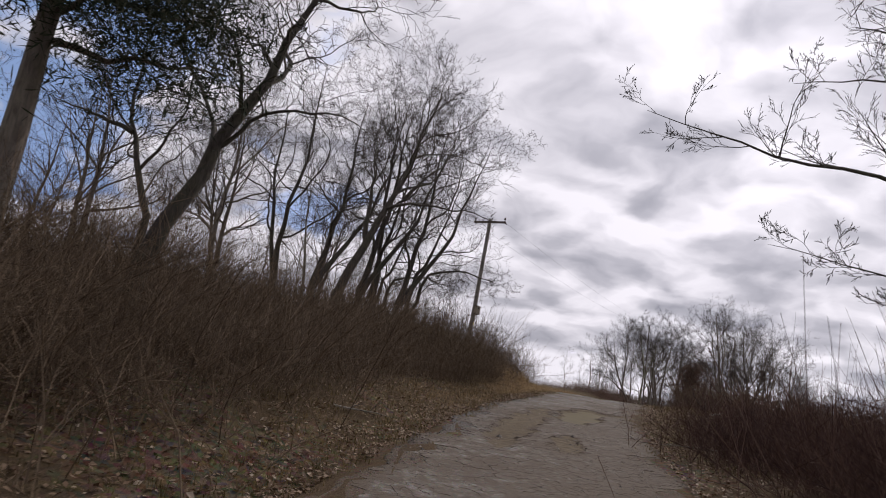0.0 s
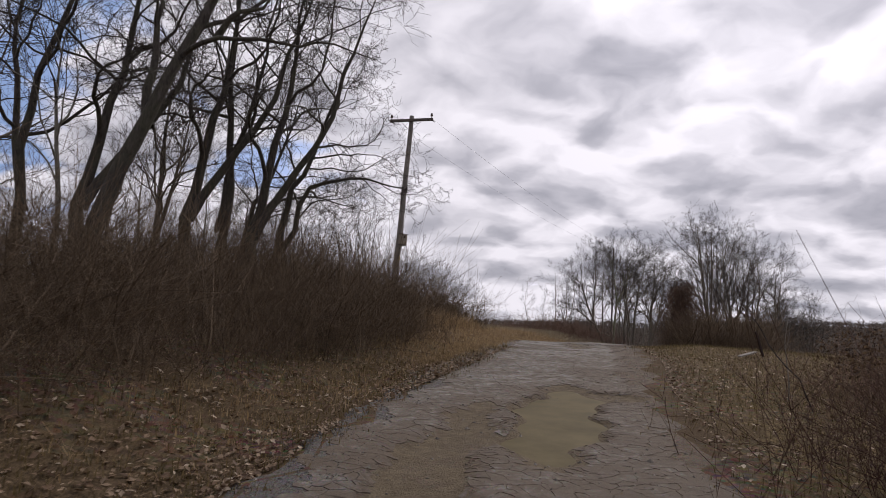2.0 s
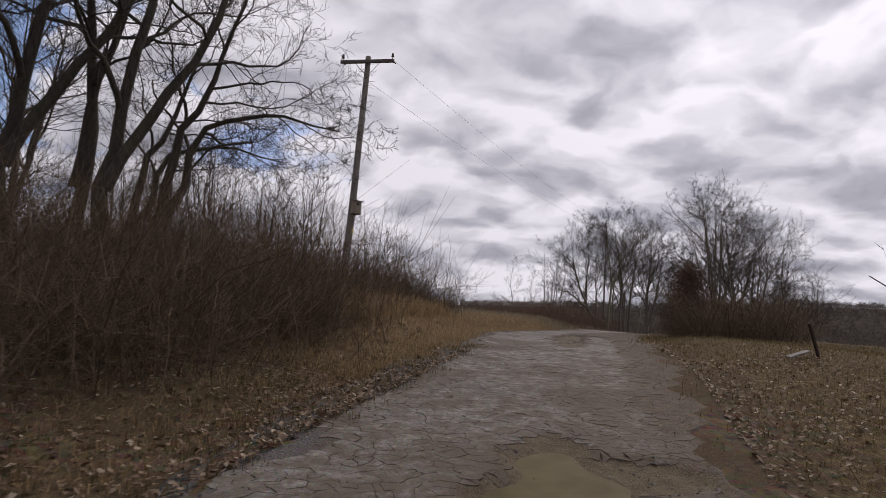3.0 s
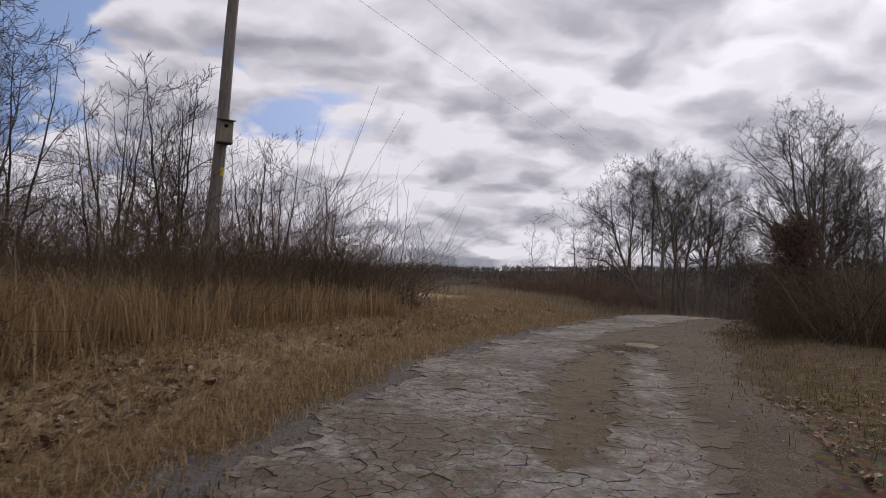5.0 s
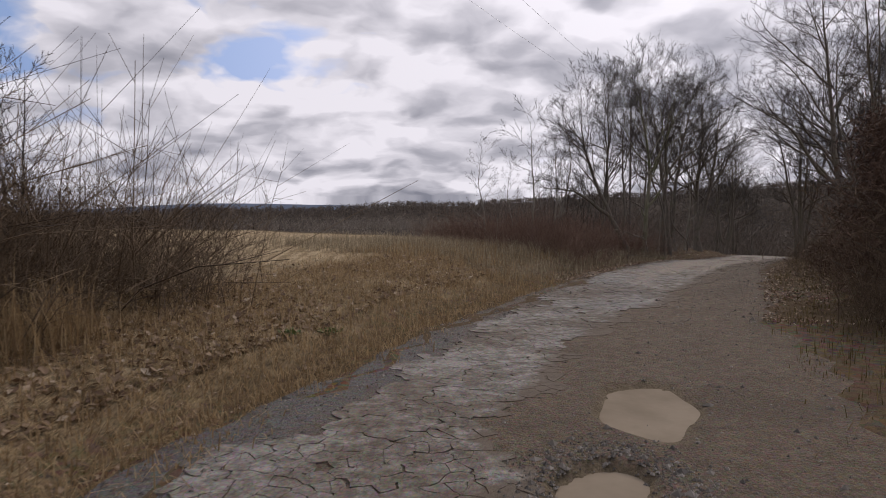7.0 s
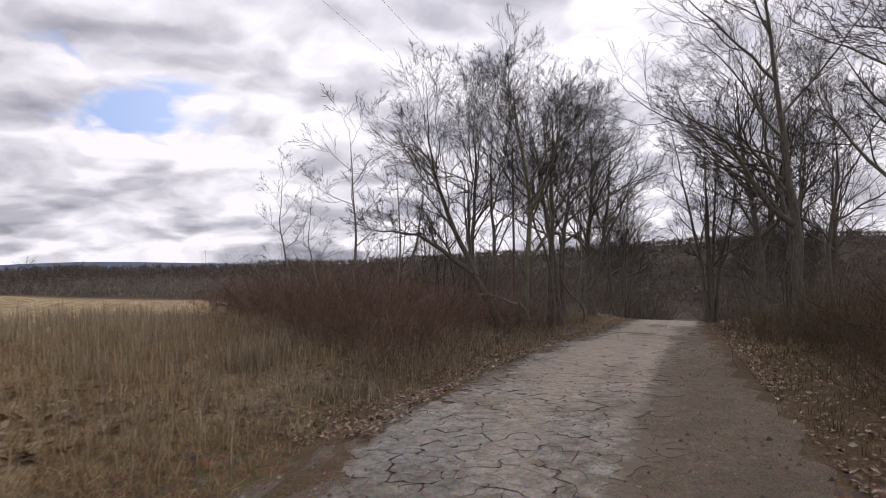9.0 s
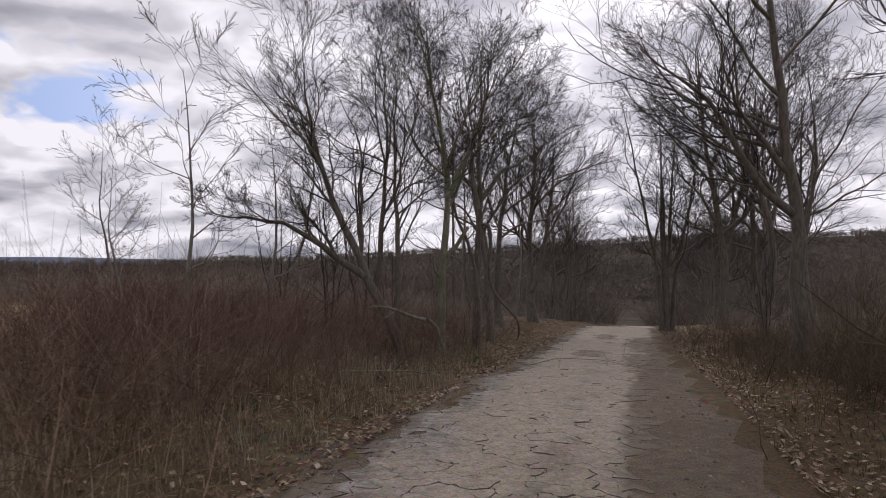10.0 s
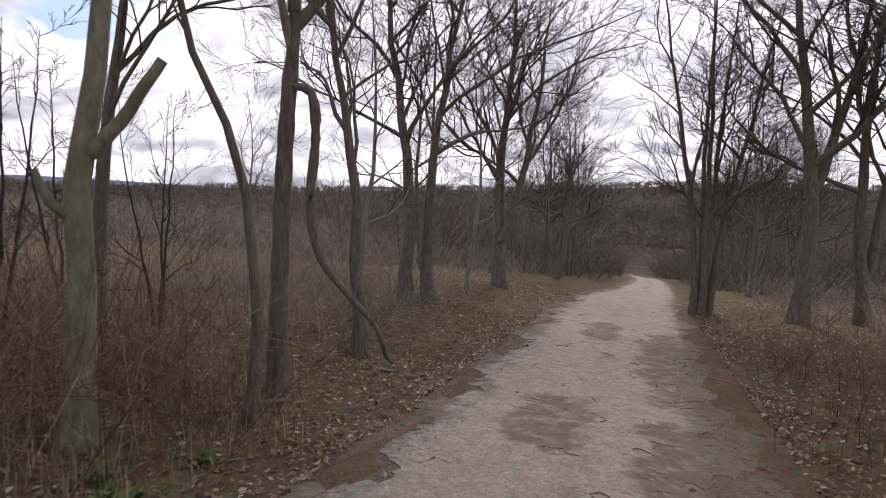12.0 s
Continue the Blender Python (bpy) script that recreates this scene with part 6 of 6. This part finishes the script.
def green_weed(seed, x, y, size):
    """A low rosette of green leaves on the litter."""
    rs = np.random.RandomState(seed)
    n = 46
    az, el = rs.uniform(0, 6.283, n), rs.uniform(0.25, 1.2, n)
    w = np.stack([np.cos(az) * np.cos(el), np.sin(az) * np.cos(el), np.sin(el)], 1) * (size * rs.uniform(0.5, 1.0, n))[:, None]
    side = np.stack([-np.sin(az), np.cos(az), 0 * az], 1) * (size * 0.16)
    base = np.stack([rs.normal(0, 0.05, n), rs.normal(0, 0.05, n), np.zeros(n)], 1)
    v = np.stack([base, base + 0.55 * w - side, base + w + (0, 0, -0.03), base + 0.55 * w + side], 1).reshape(-1, 3)
    i = np.arange(n)[:, None] * 4
    t = np.concatenate([i + np.array([[0, 1, 2]]), i + np.array([[0, 2, 3]])], 1).reshape(-1, 3)
    root = new("green_weed")
    tagged(mesh_object("leaf_rosette", v, None, t, M_GREEN, False, root), kind="stuff")
    tagged(stand(root, x, y, 0, 1.0, 0.0), "small green weed growing in leaf litter", "weed", "green weeds")


for k_, (x, y, sz) in enumerate(((17.05, 51.6, 0.2), (16.9, 51.85, 0.16), (17.5, 52.3, 0.14), (6.6, 35.6, 0.16), (7.0, 36.0, 0.14))):
    green_weed(150 + k_, x, y, sz)


# ---------------------------------------------------------------- the cracked asphalt, plate by plate
def clip_cell(poly, mx, my, nx, ny):
    """The part of a polygon on the near side of a line through (mx, my) with normal (nx, ny)."""
    out = []
    for i, (ax, ay) in enumerate(poly):
        bx, by = poly[(i + 1) % len(poly)]
        da, db = (ax - mx) * nx + (ay - my) * ny, (bx - mx) * nx + (by - my) * ny
        if da <= 0:
            out.append((ax, ay))
        if da * db < 0:
            t = da / (da - db)
            out.append((ax + (bx - ax) * t, ay + (by - ay) * t))
    return out


def hash01(*n):
    h = math.sin(sum(v * c for v, c in zip(n, (12.9898, 78.233, 37.719, 9.151)))) * 43758.5453
    return h - math.floor(h)


def block_of(cs, cd, step=0.42):
    """The larger block of the surface that a small cell belongs to."""
    bi, bj = math.floor(cs / step), math.floor(cd / step)
    best = None
    for a in (-1, 0, 1):
        for b in (-1, 0, 1):
            i, j = bi + a, bj + b
            ps, pd = (i + 0.5 + 0.85 * (hash01(i, j) - 0.5)) * step, (j + 0.5 + 0.85 * (hash01(j, i, 3) - 0.5)) * step
            r = (ps - cs) ** 2 + (pd - cd) ** 2
            if best is None or r < best[0]:
                best = (r, i, j)
    return best[1:]


def cracked(one, two, block, cs, cd):
    """How wide the joint between two neighbouring cells has opened: wide round the blocks, hair-fine inside them."""
    lo, hi = sorted((one, two))
    h = hash01(*lo, *hi)
    if block[one] != block[two]:
        blo, bhi = sorted((block[one], block[two]))
        g = hash01(*blo, *bhi)
        share = float(np.interp(cs, [44, 48, 51.5, 57, 80], [1.0, 0.9, 0.32, 0.13, 0.08]))
        return 0.0 if g > share else 0.002 + float(np.interp(cs, [38, 43], [0.0055, 0.012])) * (1 - g / share) * (0.3 + h)
    zone = 0.72 + 0.3 * math.sin(cs * 0.9 + cd * 2.0) + 0.3 * math.sin(cs * 0.37 - cd * 1.1 + 2.0)
    share = max(0.0, zone) * float(np.interp(cs, [10, 40, 45, 50, 56], [1.0, 0.95, 0.5, 0.16, 0.04]))
    return 0.0 if h > share else 0.0012 + 0.004 * (1 - h / share) ** 1.5


def plate_cells():
    rng = random.Random(77)
    step = 0.125
    s0, s1, d0, d1 = 5.0, 80.0, -2.5, 1.9
    ns, nd = int((s1 - s0) / step), int((d1 - d0) / step)
    pts = {}
    for i in range(-2, ns + 2):
        for j in range(-2, nd + 2):
            pts[i, j] = (s0 + (i + 0.5 + rng.uniform(-0.49, 0.49)) * step, d0 + (j + 0.5 + rng.uniform(-0.49, 0.49)) * step)
    block = {key: block_of(*p) for key, p in pts.items()}
    keys = [(i, j) for i in range(ns) for j in range(nd)]
    cs_, cd_ = np.array([pts[k][0] for k in keys]), np.array([pts[k][1] for k in keys])
    left, right = left_edge(cs_) + 0.08 + 0.3 * ramp01(cs_, 14, 20) * (1 - ramp01(cs_, 38, 46)), right_edge(cs_)
    depth = hole_depth(cs_, cd_)
    rim = np.minimum(cd_ - left, right - cd_) + 0.14 * np.sin(cs_ * 2.3) + 0.10 * np.sin(cs_ * 5.1 + 1 + cd_)
    cells = []
    for k, (i, j) in enumerate(keys):
        cs, cd = pts[i, j]
        gone = rng.random()
        if rim[k] < 0.0 or depth[k] > 0.012:
            continue
        if gone < 0.4 * (1 - min(1.0, rim[k] / 0.16)) or gone < 0.004:
            continue
        poly = [(cs - 1, cd - 1), (cs + 1, cd - 1), (cs + 1, cd + 1), (cs - 1, cd + 1)]
        for a in range(-2, 3):
            for b in range(-2, 3):
                if a or b:
                    q = pts[i + a, j + b]
                    nx, ny = q[0] - cs, q[1] - cd
                    far = math.hypot(nx, ny)
                    g = cracked((i, j), (i + a, j + b), block, cs, cd) / far
                    poly = clip_cell(poly, (q[0] + cs) / 2 - nx * g, (q[1] + cd) / 2 - ny * g, nx, ny)
        if len(poly) > 2:
            cells.append((cs, cd, poly))
    return cells


def warp(s, d):
    """A small smooth sideways shift that roughens the straight joints."""
    a = 0.016 * np.sin(23 * d + 11 * s) + 0.008 * np.sin(41 * s - 17 * d + 1.0) + 0.008 * np.sin(77 * d + 60 * s)
    b = 0.016 * np.sin(21 * s - 13 * d + 2.0) + 0.008 * np.sin(45 * d + 19 * s) + 0.008 * np.sin(81 * s - 52 * d)
    return s + a, d + b


def plate_mesh(cs, cd, poly, rng):
    """A flat worn plate with broken sides."""
    p = np.array(poly)
    p = np.concatenate([np.stack([p, p + (np.roll(p, -1, 0) - p) * 0.5], 1)]).reshape(-1, 2)
    lift = rng.uniform(-0.0004, 0.0004)
    ps, pd = warp(p[:, 0], p[:, 1])
    x, y = place(ps, pd)
    soil = soil_at(ps, pd)
    z = dirt_level(ps, pd, x, y) - hole_depth(ps, pd) + lift + 0.0005 + 0.007 * (1 - soil)
    n = len(p)
    v = np.vstack([np.stack([x, y, z - 0.03], 1), np.stack([x, y, z + 0.003], 1)])
    k = np.arange(n)
    q = np.stack([k, (k + 1) % n, (k + 1) % n + n, k + n], 1)
    t = np.array([(n, n + i, n + i + 1) for i in range(1, n - 1)])
    return v, q[:, ::-1], t[:, ::-1], np.tile(soil, 2), np.tile(dust_at(ps, pd), 2)


def build_plates():
    rng = random.Random(78)
    single, vs, qs, ts, soils, dusts, off = 0, [], [], [], [], [], 0

    def give(ob, soil, dust):
        for name, val in (("soil", soil), ("dust", dust)):
            at = ob.data.attributes.new(name, "FLOAT", "POINT")
            at.data.foreach_set("value", np.ascontiguousarray(val, np.float32))

    for cs, cd, poly in plate_cells():
        v, q, t, soil, dust = plate_mesh(cs, cd, poly, rng)
        if 30.0 < cs < 36.0 and cd < 0.0 and single < 300:
            give(mesh_object("asphalt_plate", v, q, t, M_ASPHALT, False, road), soil, dust)
            single += 1
        else:
            vs.append(v), qs.append(q + off), ts.append(t + off), soils.append(soil), dusts.append(dust)
            off += len(v)
    ob = mesh_object("asphalt_plates", np.vstack(vs), np.vstack(qs), np.vstack(ts), M_ASPHALT_J, False, road)
    give(ob, np.concatenate(soils), np.concatenate(dusts))
    tagged(ob, "cracked plates of worn grey asphalt", kind="stuff")


build_plates()
